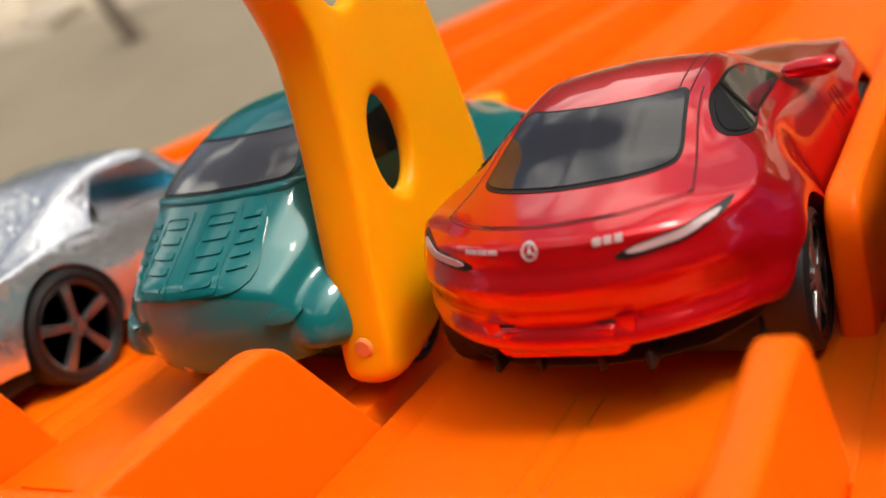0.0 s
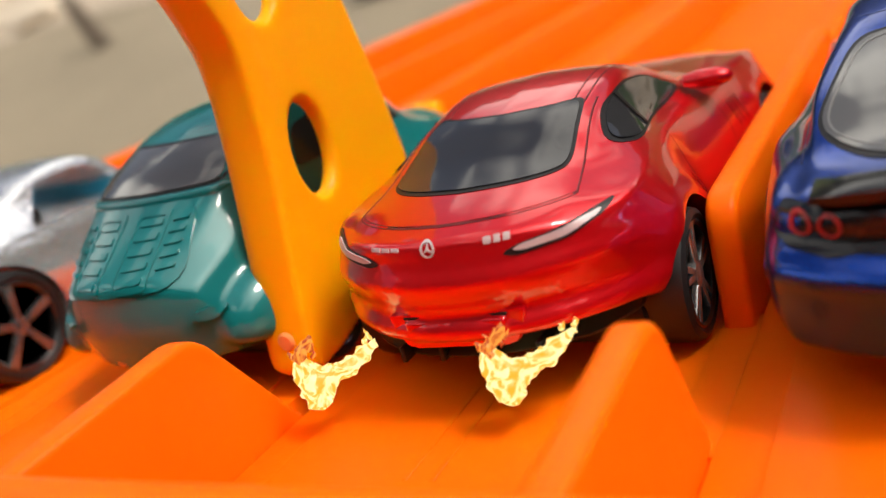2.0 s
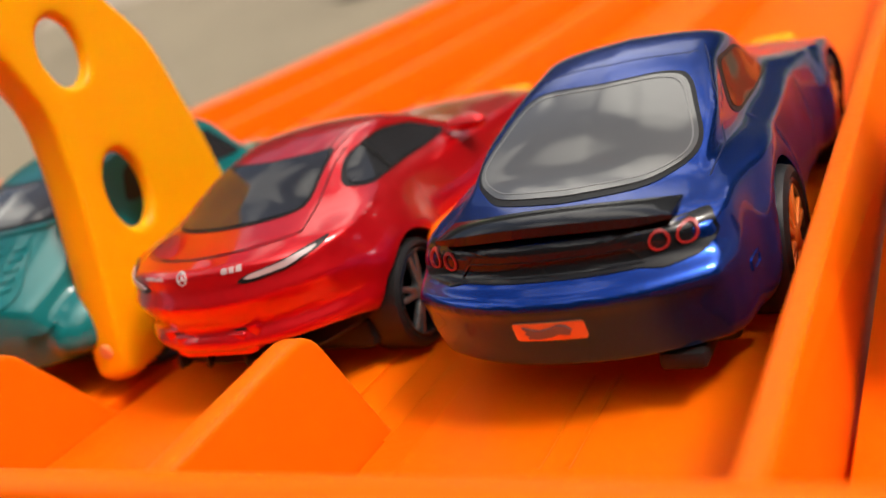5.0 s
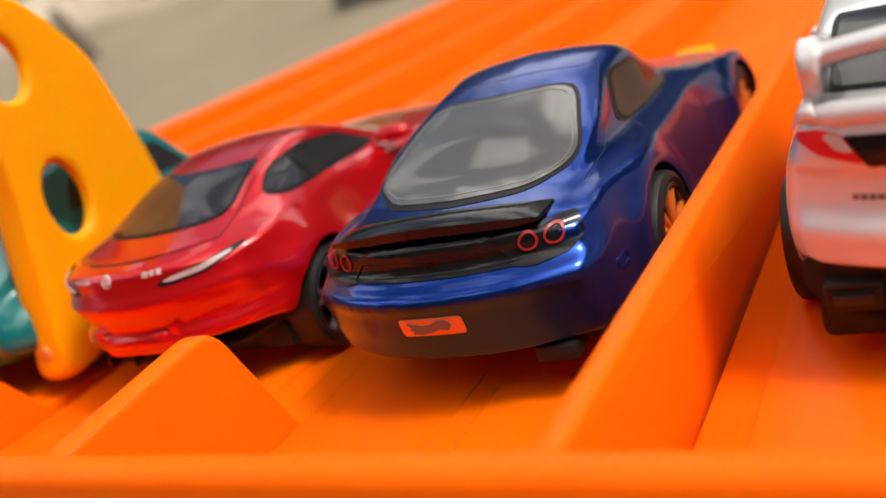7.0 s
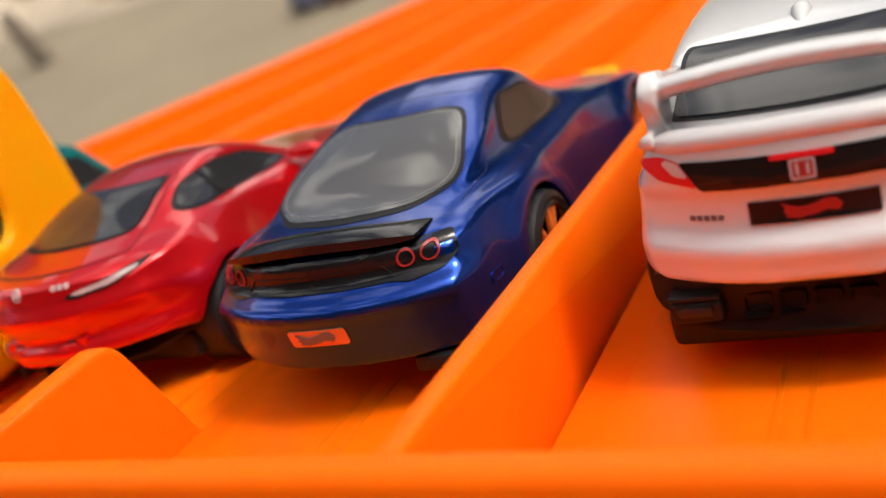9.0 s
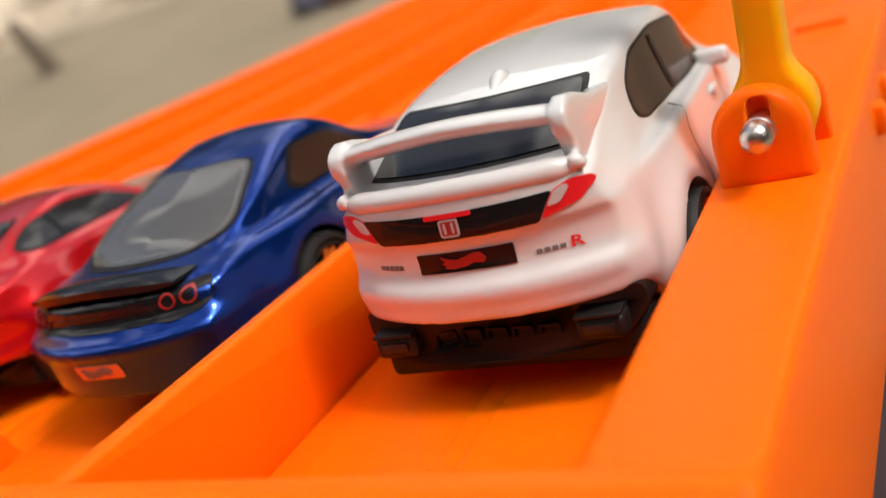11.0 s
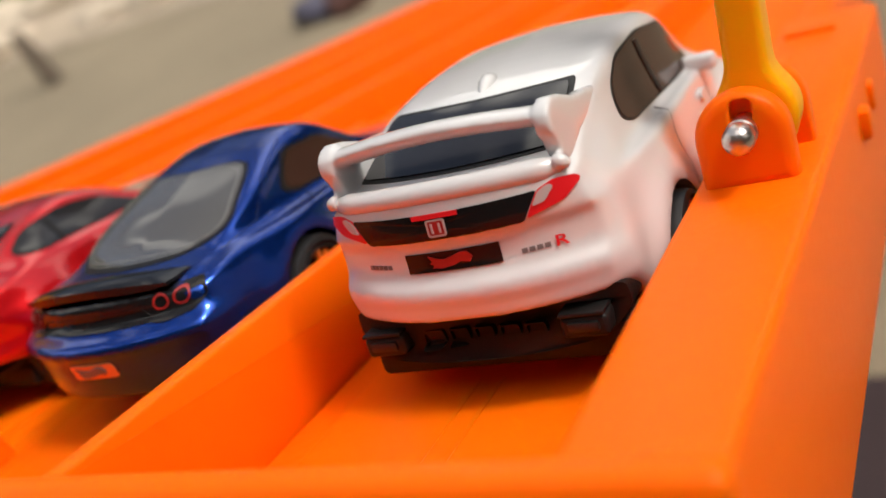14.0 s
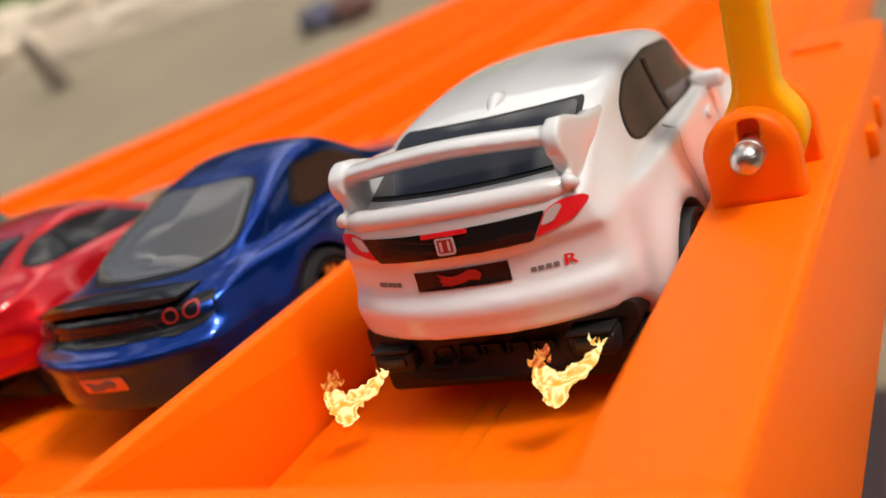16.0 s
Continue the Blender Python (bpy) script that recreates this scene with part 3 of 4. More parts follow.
    plate = part("plate", skin.patch(rounded(slant(-0.31, 0.29, 0.85, 1.02), 0.035), "rear", 0.014, rings=4, step=0.05), ORANGE_TAMPO, car, "orange plate with dark flame emblem")
    flame_mark(skin, plate, -0.02, 0.935, 0.2, GREY_TAMPO)
    part("exhaust", box(0.68, 1.06, 0.32, 0.9, 0.38, 0.54, 0.05), BLACK, car)
    win = rounded([(-1.0, 1.75), (-0.75, 1.69), (0.75, 1.69), (1.0, 1.75), (1.05, 1.86), (0.82, 2.22), (0.55, 2.27), (-0.55, 2.27), (-0.82, 2.22), (-1.05, 1.86)], 0.14)
    part("rear_window_seal", skin.patch(win, "rear", 0.006, rings=8), BLACK, car)
    part("rear_window", skin.patch([(u * 0.965, 1.98 + (v - 1.98) * 0.945) for u, v in win], "rear", 0.016, rings=8), GREY_GLASS, car, "clear grey rear window bubble")
    # thin grey line: the reflection along the window's inner lip, painted on
    part("window_lip_highlight", skin.patch([(u * 0.93, 1.98 + (v - 1.98) * 0.89) for u, v in win], "rear", 0.02, rings=1, hole=0.984), LIP_HIGHLIGHT, car)
    for side in ("right", "left"):
        sw = rounded([(2.5, 1.83), (2.75, 1.72), (4.7, 1.68), (4.45, 1.88), (3.75, 2.19), (2.95, 2.22)], 0.14)
        part("side_window_seal", skin.patch(sw, side, 0.006, rings=6), BLACK, car)
        part("side_window", skin.patch([(3.65 + (u - 3.65) * 0.9, 1.9 + (v - 1.9) * 0.86) for u, v in sw], side, 0.016, rings=6), BROWN_SMOKE, car, "smoked side window")
    for s in (-1, 1):
        seam(skin, body, [(s * 1.13, 1.64), (s * 1.15, 1.76), (s * 1.1, 1.95), (s * 0.93, 2.22), (s * 0.84, 2.33)], "rear", 0.008, BLUE_SEAM)
        seam(skin, body, [(s * 0.85, 5.0), (s * 0.75, 6.2), (s * 0.6, 7.6)], "top", 0.008, BLUE_SEAM)
    seam(skin, body, [(-0.8, 2.32), (-0.4, 2.36), (0, 2.37), (0.4, 2.36), (0.8, 2.32)], "rear", 0.008, BLUE_SEAM)
    for side in ("right", "left"):
        seam(skin, body, [(2.9, 1.68), (2.85, 1.3), (3.0, 0.7)], side, 0.009, BLUE_SEAM)
        seam(skin, body, [(4.75, 1.62), (4.85, 1.2), (4.7, 0.7)], side, 0.009, BLUE_SEAM)
        part("side_marker", skin.patch(rounded(slant(0.8, 1.05, 0.95, 1.06), 0.04), side, 0.012, rings=2, hole=0.7), BLUE, car)
    wheels_for(car, hubs, 0.66, 0.48, RIM_ORANGE, 6, GUNMETAL)
    return car


def white_car():
    car = thing("toy_car", 2.35, 2.5, 0, "white die-cast hatchback with large rear wing in the end lane", "toy car", "cars at the starting line")
    hubs = [(1.6, 1.85, 0.6), (1.54, 5.7, 0.58)]
    st = [(0.0, 0.93, 1.26, 1.15, 1.25, 1.62, 1.12, 1.97, 2.03), (0.3, 0.85, 1.38, 1.1, 1.3, 1.67, 1.1, 2.02, 2.07), (0.9, 0.55, 1.4, 1.1, 1.31, 1.73, 1.04, 2.2, 2.27),
          (1.7, 0.45, 1.47, 1.05, 1.36, 1.74, 1.05, 2.45, 2.52), (3.0, 0.4, 1.47, 1.0, 1.36, 1.76, 1.04, 2.58, 2.69), (4.2, 0.4, 1.45, 1.0, 1.34, 1.76, 1.02, 2.52, 2.64),
          (5.3, 0.4, 1.45, 1.0, 1.27, 1.68, 0.95, 2.0, 2.08), (6.2, 0.42, 1.48, 1.0, 1.3, 1.5, 0.9, 1.6, 1.65), (6.8, 0.45, 1.35, 0.9, 1.15, 1.3, 0.8, 1.4, 1.42), (7.1, 0.5, 1.1, 0.8, 0.95, 1.05, 0.6, 1.15, 1.17)]
    bm = car_body(st, 0.4, hubs, 0.67, shelf=lambda y: plateau(y, 1.3, 5.4, 0.25, 0.16), flare=0.07, rear=lambda z: 0.07 / (1 + math.exp((z - 1.645) / 0.012)) / (1 + math.exp((1.31 - z) / 0.02)) - 0.05 * math.exp(-((z - 1.19) / 0.09) ** 2) + 0.1 * max(0, z - 1.6) + 0.2 * max(0, 0.98 - z))
    skin = Skin(bm)
    body = part("body", bm, WHITE, car, "glossy white body")
    chassis(car, 1.25, 0.4, 7.0)
    bm = bent(prism(dense(rounded([(-1.3, 0.97), (-1.32, 0.74), (-1.08, 0.54), (1.08, 0.54), (1.32, 0.74), (1.3, 0.97)], 0.08), 0.1), "y", 0.05, 1.2, 0.0), 0.36)
    low = Skin(bm)
    diff = part("diffuser", bm, BLACK, car, "black vented lower bumper")
    for s in (-1, 1):
        part("exhaust", box(s * 0.95 - 0.21, s * 0.95 + 0.21, 0.15, 0.6, 0.6, 0.8, 0.05, 3), BLACK, diff)
        part("exhaust_rim", box(s * 0.95 - 0.2, s * 0.95 + 0.2, 0.13, 0.5, 0.8, 0.84, 0.018), BLACK, diff)
        part("exhaust_tip", box(s * 0.95 - 0.14, s * 0.95 + 0.14, 0.12, 0.5, 0.66, 0.76, 0.03), TYRE, diff)
    for k in range(5):
        u = -0.5 + k * 0.25
        part("vent", low.patch(rounded(slant(u - 0.1, u + 0.1, 0.61, 0.76), 0.03), "rear", 0.035, rings=3, hole=0.8), BLACK, diff)
        # flush near-black patch: painted shade in place of an opening
        part("vent_shade", low.patch(rounded(slant(u - 0.065, u + 0.065, 0.632, 0.728), 0.02), "rear", 0.002, rings=2), DARK, diff)
    panel = part("tail_panel", skin.patch(rounded([(-0.86, 1.9), (-0.72, 1.68), (0.72, 1.68), (0.86, 1.9)], 0.03), "rear", 0.012, rings=5), GLOSS_BLACK, car, "black tailgate panel")
    part("brake_light", skin.patch(rounded(slant(-0.2, 0.22, 1.86, 1.9), 0.01), "rear", 0.026, rings=2), RED_TAMPO, panel)
    em = part("emblem", skin.patch(rounded(slant(-0.08, 0.09, 1.71, 1.85), 0.02), "rear", 0.026, rings=2, hole=0.82), PALE_TAMPO, panel)
    part("emblem_face", skin.patch(slant(-0.065, 0.075, 1.722, 1.838), "rear", 0.022, rings=2), RING_RED, em)
    for u in (-0.03, 0.04):
        part("emblem_bar", skin.patch(slant(u - 0.009, u + 0.009, 1.74, 1.82), "rear", 0.03, rings=1, step=0.03), PALE_TAMPO, em)
    tl = rounded([(0.74, 1.7), (0.86, 1.9), (1.0, 1.95), (1.15, 1.93), (1.17, 1.88), (1.04, 1.77)], 0.04)
    gl = rounded([(0.8, 1.785), (0.865, 1.89), (0.95, 1.925), (0.985, 1.9), (0.9, 1.8)], 0.025)
    for o, g in ((tl, gl), (mirrored(tl), mirrored(gl))):
        lamp = part("tail_light", skin.patch(o, "rear", 0.014, rings=4, step=0.04), RED_TAMPO, car, "red tail light with grey lens")
        part("lens", skin.patch(g, "rear", 0.026, rings=4, step=0.04), SILVER_TAMPO, lamp)
    plate = part("plate", skin.patch(slant(-0.41, 0.46, 1.385, 1.555), "rear", 0.014, rings=4), GLOSS_BLACK, car, "black plate with red flame emblem")
    flame_mark(skin, plate, 0.02, 1.47, 0.2, RING_RED)
    for k in range(5):
        part("badge_bar", skin.patch(slant(-0.86 + k * 0.055, -0.86 + k * 0.055 + 0.04, 1.43, 1.47), "rear", 0.008, rings=1, step=0.03), GREY_TAMPO, car)
    for k in range(4):
        part("badge_bar", skin.patch(slant(0.62 + k * 0.06, 0.62 + k * 0.06 + 0.045, 1.41, 1.45), "rear", 0.008, rings=1, step=0.03), GREY_TAMPO, car)
    letters(car, skin, "R", 0.93, 1.44, 0.13, "rear", RED_TAMPO, squash=1.3)
    win = rounded([(-0.99, 2.1), (0.99, 2.1), (0.94, 2.47), (-0.94, 2.47)], 0.06)
    part("rear_window_seal", skin.patch(win, "rear", 0.006, rings=8), BLACK, car)
    part("rear_window", skin.patch([(u * 0.95, 2.28 + (v - 2.28) * 0.9) for u, v in win], "rear", 0.016, rings=8), SMOKE, car, "smoked rear window")
    for side in ("right", "left"):
        sw = rounded([(1.8, 1.98), (2.1, 1.87), (4.9, 1.8), (5.0, 1.9), (4.3, 2.4), (3.2, 2.5), (2.3, 2.44), (1.9, 2.25)], 0.16)
        part("side_window_seal", skin.patch([(3.4 + (u - 3.4) * 1.03, 2.13 + (v - 2.13) * 1.07) for u, v in sw], side, 0.006, rings=6), BLACK, car)
        part("side_window", skin.patch(sw, side, 0.01, rings=6), BROWN_SMOKE, car, "smoked side window")
        part("window_pillar", skin.patch([(3.2, 1.84), (3.3, 1.84), (3.1, 2.44), (3.0, 2.44)], side, 0.024, rings=2), BLACK, car)
        mirror = part("mirror", box(-0.2, 0.2, -0.1, 0.1, -0.1, 0.1, 0.07, 3), WHITE, car)
        mirror.matrix_basis = pose((1.34 if side == "right" else -1.34) * CM, 4.6 * CM, 1.8 * CM)
        part("door_handle", skin.patch(rounded(slant(3.95, 4.25, 1.5, 1.59), 0.04), side, 0.05, rings=3), WHITE, car)
    # wing: a thick arched blade that runs into swept end pieces
    bm = bmesh.new()
    prev = None
    for x in np.linspace(-1.0, 1.0, 41):
        a = abs(x)
        z = 2.38 + 0.09 * (1 - a * a)
        y = 0.2 + 0.14 * a**2.5
        loop = [bm.verts.new((x, y + 0.2 + 0.22 * math.cos(q), z + (0.1 if math.sin(q) > 0 else 0.08) * math.sin(q) - 0.04 * math.cos(q))) for q in np.linspace(0, 2 * math.pi, 17)[:-1]]
        if prev:
            for k in range(16):
                bm.faces.new((prev[k], prev[(k + 1) % 16], loop[(k + 1) % 16], loop[k]))
        else:
            bm.faces.new(loop)
        prev = loop
    bm.faces.new(prev[::-1])
    bmesh.ops.recalc_face_normals(bm, faces=bm.faces)
    pieces = [bm]
    for s in (-1, 1):
        pieces.append(prism(rounded([(0.24, 2.34), (0.27, 2.47), (0.42, 2.56), (0.62, 2.53), (0.95, 2.43), (1.5, 2.38), (1.75, 2.3), (1.7, 2.2), (0.95, 2.14), (0.62, 2.0), (0.42, 2.02), (0.36, 2.18)], 0.07), "x", s * 0.95, s * 1.09))
        pieces.append(tongue([(s * 1.02, 0.3, 2.06), (s * 1.07, 0.3, 2.06), (s * 1.13, 0.34, 2.02)], [0.07, 0.07, 0.05], 0, 12, 0.0))
    wing = part("rear_wing", fused(pieces, 0.025, 7), WHITE, car, "thick white rear wing with swept end pieces")
    tail_lip = [(x, 0.12 + 0.4 * (abs(x) / 1.3) ** 2.3, 2.02 + 0.03 * (1 - x * x)) for x in np.linspace(-1.04, 1.04, 15)]
    bm = tongue(tail_lip, [0.07] + [0.1] * 13 + [0.07], 0, 20, 0.0)
    part("tail_lip", bm, WHITE, car, "rounded white lip under the rear window")
    bm = tongue([(-0.02, 1.6, 2.46), (-0.02, 1.78, 2.52), (-0.02, 1.9, 2.55), (-0.02, 2.1, 2.53)], [0.02, 0.075, 0.08, 0.03], 0, 12, 0.0)
    part("antenna", bm, WHITE, car)
    for side in ("right", "left"):
        seam(skin, body, [(2.75, 1.8), (2.6, 1.5), (2.75, 1.1), (2.9, 0.7)], side, 0.01, GREY_TAMPO)
        seam(skin, body, [(4.5, 1.72), (4.55, 1.2), (4.45, 0.7)], side, 0.01, GREY_TAMPO)
    wheels_for(car, hubs, 0.58, 0.48, GUNMETAL, 5, RED_TAMPO)
    return car


def teal_car():
    car = thing("toy_car", -9.22, 2.55, 0, "teal die-cast rounded vintage car with louvred engine lid", "toy car", "cars at the starting line")
    hubs = [(1.5, 1.5, 0.55), (1.45, 5.4, 0.52)]
    st = [(0.0, 0.56, 1.0, 1.0, 0.88, 1.28, 0.55, 1.45, 1.49), (0.5, 0.52, 1.2, 0.95, 1.04, 1.5, 0.75, 1.78, 1.85), (1.2, 0.5, 1.3, 0.9, 1.15, 1.78, 0.85, 2.2, 2.3), (2.2, 0.45, 1.32, 0.9, 1.15, 1.88, 0.85, 2.56, 2.68),
          (3.2, 0.4, 1.4, 0.9, 1.1, 1.85, 0.85, 2.62, 2.74), (4.2, 0.4, 1.4, 0.9, 1.1, 1.75, 0.8, 2.45, 2.55), (5.0, 0.4, 1.45, 0.9, 1.1, 1.6, 0.7, 1.82, 1.92), (6.0, 0.45, 1.45, 0.9, 1.05, 1.38, 0.6, 1.62, 1.68), (6.9, 0.55, 1.2, 0.8, 0.85, 1.1, 0.45, 1.25, 1.3)]
    shell = car_body(st, 0.62, [], 0.62, melt=0, rear=lambda z: 0.45 * max(0, 1.05 - z) ** 1.3 + 0.12 * max(0, z - 1.2))
    pieces = [shell]
    for s in (-1, 1):
        for fy in (1.45, 5.35):
            fender = bmesh.new()
            bmesh.ops.create_uvsphere(fender, u_segments=28, v_segments=16, radius=1)
            for v in fender.verts:
                v.co = Vector((s * 1.08 + v.co.x * 0.5, fy + v.co.y * (1.3 if v.co.y > 0 else 1.15), 0.8 + v.co.z * (0.66 if v.co.z > 0 else 0.3)))
            pieces.append(carved(fender, turned([(s * 1.0, 0.6), (s * 2.2, 0.6)], "x", 32, (0, fy, 0.5))))
    bm = fused(pieces, 0.045, 8)
    for wx, wy, wz in hubs:
        for s in (-1, 1):
            bm = carved(bm, turned([(s * (wx - 0.62), 0.6), (s * (wx + 0.6), 0.6)], "x", 36, (0, wy, wz)))
    skin = Skin(bm)
    body = part("body", bm, TEAL, car, "glossy teal body")
    chassis(car, 1.1, 1.0, 6.6)
    lid = rounded([(-0.78, 1.4), (0.78, 1.4), (0.72, 2.04), (-0.72, 2.04)], 0.2)
    lid_ob = part("engine_lid", skin.patch(lid, "rear", 0.025, rings=6), TEAL, car, "raised teal engine lid")
    for s in (-1, 1):
        part("grille_frame", skin.patch(rounded(slant(s * 0.28 - 0.2, s * 0.28 + 0.2, 1.42, 2.0), 0.06), "rear", 0.038, rings=3, step=0.04, hole=0.82), TEAL, lid_ob)
        for k in range(5):
            part("louvre", skin.patch(rounded(slant(s * 0.28 - 0.14, s * 0.28 + 0.14, 1.48 + k * 0.1, 1.53 + k * 0.1), 0.02), "rear", 0.042, rings=2, step=0.04), TEAL, lid_ob)
            part("side_louvre", skin.patch(rounded(slant(s * 0.6 - 0.08, s * 0.6 + 0.08, 1.55 + k * 0.085, 1.585 + k * 0.085), 0.015), "rear", 0.045, rings=2, step=0.04), TEAL, lid_ob)
    win = rounded([(-0.92, 2.12), (0.92, 2.12), (0.76, 2.5), (-0.76, 2.5)], 0.14)
    part("rear_window_seal", skin.patch(win, "rear", 0.006, rings=6), BLACK, car)
    ledge = [p for p in (skin.at(u, 2.08, "rear", -0.02) for u in np.linspace(-0.95, 0.95, 15)) if p]
    part("window_ledge", tongue(ledge, [0.03] + [0.06] * (len(ledge) - 2) + [0.03], 0, 12, 0.0), TEAL, car, "raised teal rib under the rear window")
    part("rear_window", skin.patch([(u * 0.94, 2.28 + (v - 2.28) * 0.88) for u, v in win], "rear", 0.016, rings=6), GREY_GLASS, car, "clear grey rear window")
    for side in ("right", "left"):
        for sw in ([(2.0, 1.95), (3.0, 1.92), (3.0, 2.42), (2.3, 2.34)], [(3.15, 1.92), (4.5, 1.86), (4.1, 2.32), (3.15, 2.42)]):
            part("side_window", skin.patch(rounded(sw, 0.12), side, 0.012, rings=5), SMOKE, car)
    for s in (-1, 1):
        part("tail_lamp", skin.patch(ring_outline(s * 0.95, 1.08, 0.14, ry=0.06), "rear", 0.05, rings=3), TEAL, car)
        part("exhaust", turned([(0.0, 0.02), (0.0, 0.07), (0.6, 0.07), (0.6, 0.02)], "y", 14, (s * 0.28, 0.16, 0.68)), ORANGE_TAMPO, car)
    wheels_for(car, hubs, 0.53, 0.42, GUNMETAL, 5)
    return car


def silver_car():
    car = thing("toy_car", -13.7, 1.9, 0, "bare silver die-cast muscle coupe with open side windows", "toy car", "cars at the starting line")
    hubs = [(1.5, 1.85, 0.7), (1.5, 5.9, 0.7)]
    st = [(0.0, 0.6, 1.3, 1.1, 1.26, 1.45, 1.1, 1.52, 1.55), (0.4, 0.55, 1.42, 1.1, 1.34, 1.5, 1.1, 1.58, 1.62), (1.4, 0.48, 1.5, 1.05, 1.36, 1.58, 1.1, 1.68, 1.74), (2.2, 0.45, 1.5, 1.0, 1.3, 1.62, 0.95, 1.95, 2.02),
          (3.1, 0.4, 1.46, 1.0, 1.25, 1.62, 0.9, 2.26, 2.34), (4.2, 0.4, 1.45, 1.0, 1.24, 1.6, 0.9, 2.24, 2.32), (5.0, 0.4, 1.45, 1.0, 1.28, 1.56, 1.0, 1.7, 1.76), (6.2, 0.42, 1.46, 0.95, 1.32, 1.5, 1.0, 1.58, 1.62), (7.3, 0.5, 1.35, 0.9, 1.2, 1.3, 0.9, 1.36, 1.38)]
    hole = rounded([(2.7, 1.67), (4.6, 1.64), (4.15, 2.16), (3.2, 2.2)], 0.1)
    bm = car_body(st, 0.25, hubs, 0.76, holes=[hole])
    part("body", bm, SILVER, car, "worn bare silver body")
    part("interior", box(-0.95, 0.95, 2.9, 4.4, 1.4, 1.62, 0.08), BLACK, car, "black interior tub")
    part("dashboard", box(-0.98, 0.98, 4.4, 4.6, 1.55, 1.85, 0.06), CYAN, car, "bright blue windscreen insert")
    for s in (-1, 1):
        part("seat", box(s * 0.5 - 0.28, s * 0.5 + 0.28, 3.15, 3.3, 1.6, 1.84, 0.07), BLACK, car)
    chassis(car, 1.25, 0.3, 7.1)
    wheels_for(car, hubs, 0.7, 0.62, STEEL, 5, GUNMETAL, 0.07, 0.045)
    return car


# ---- raceway ----
def rise(y):
    return 0.00025 * max(0.0, y - 14) ** 2


def strip(x0, x1, y0, y1, z0, z1, r=0.1):
    """A long rail that follows the raceway's sweep, its top edges rounded."""
    sect = [(x0, z0), (x0, z1 - r), (x0 + r * 0.3, z1 - r * 0.3), (x0 + r, z1), (x1 - r, z1), (x1 - r * 0.3, z1 - r * 0.3), (x1, z1 - r), (x1, z0)]
    bm = bmesh.new()
    prev = None
    n = max(2, int((y1 - y0) / 4))
    for k in range(n + 1):
        y = y0 + (y1 - y0) * k / n
        loop = [bm.verts.new((x, y, z + rise(y))) for x, z in sect]
        if prev:
            for i in range(len(sect)):
                bm.faces.new((prev[i], prev[(i + 1) % len(sect)], loop[(i + 1) % len(sect)], loop[i]))
        else:
            bm.faces.new(loop)
        prev = loop
    bm.faces.new(prev[::-1])
    bmesh.ops.recalc_face_normals(bm, faces=bm.faces)
    return bm


DIVIDERS = [-15.4, -11.52, -7.7, -3.78, 0.1]
LEFT, RIGHT, FAR = -19.4, 4.0, 150.0


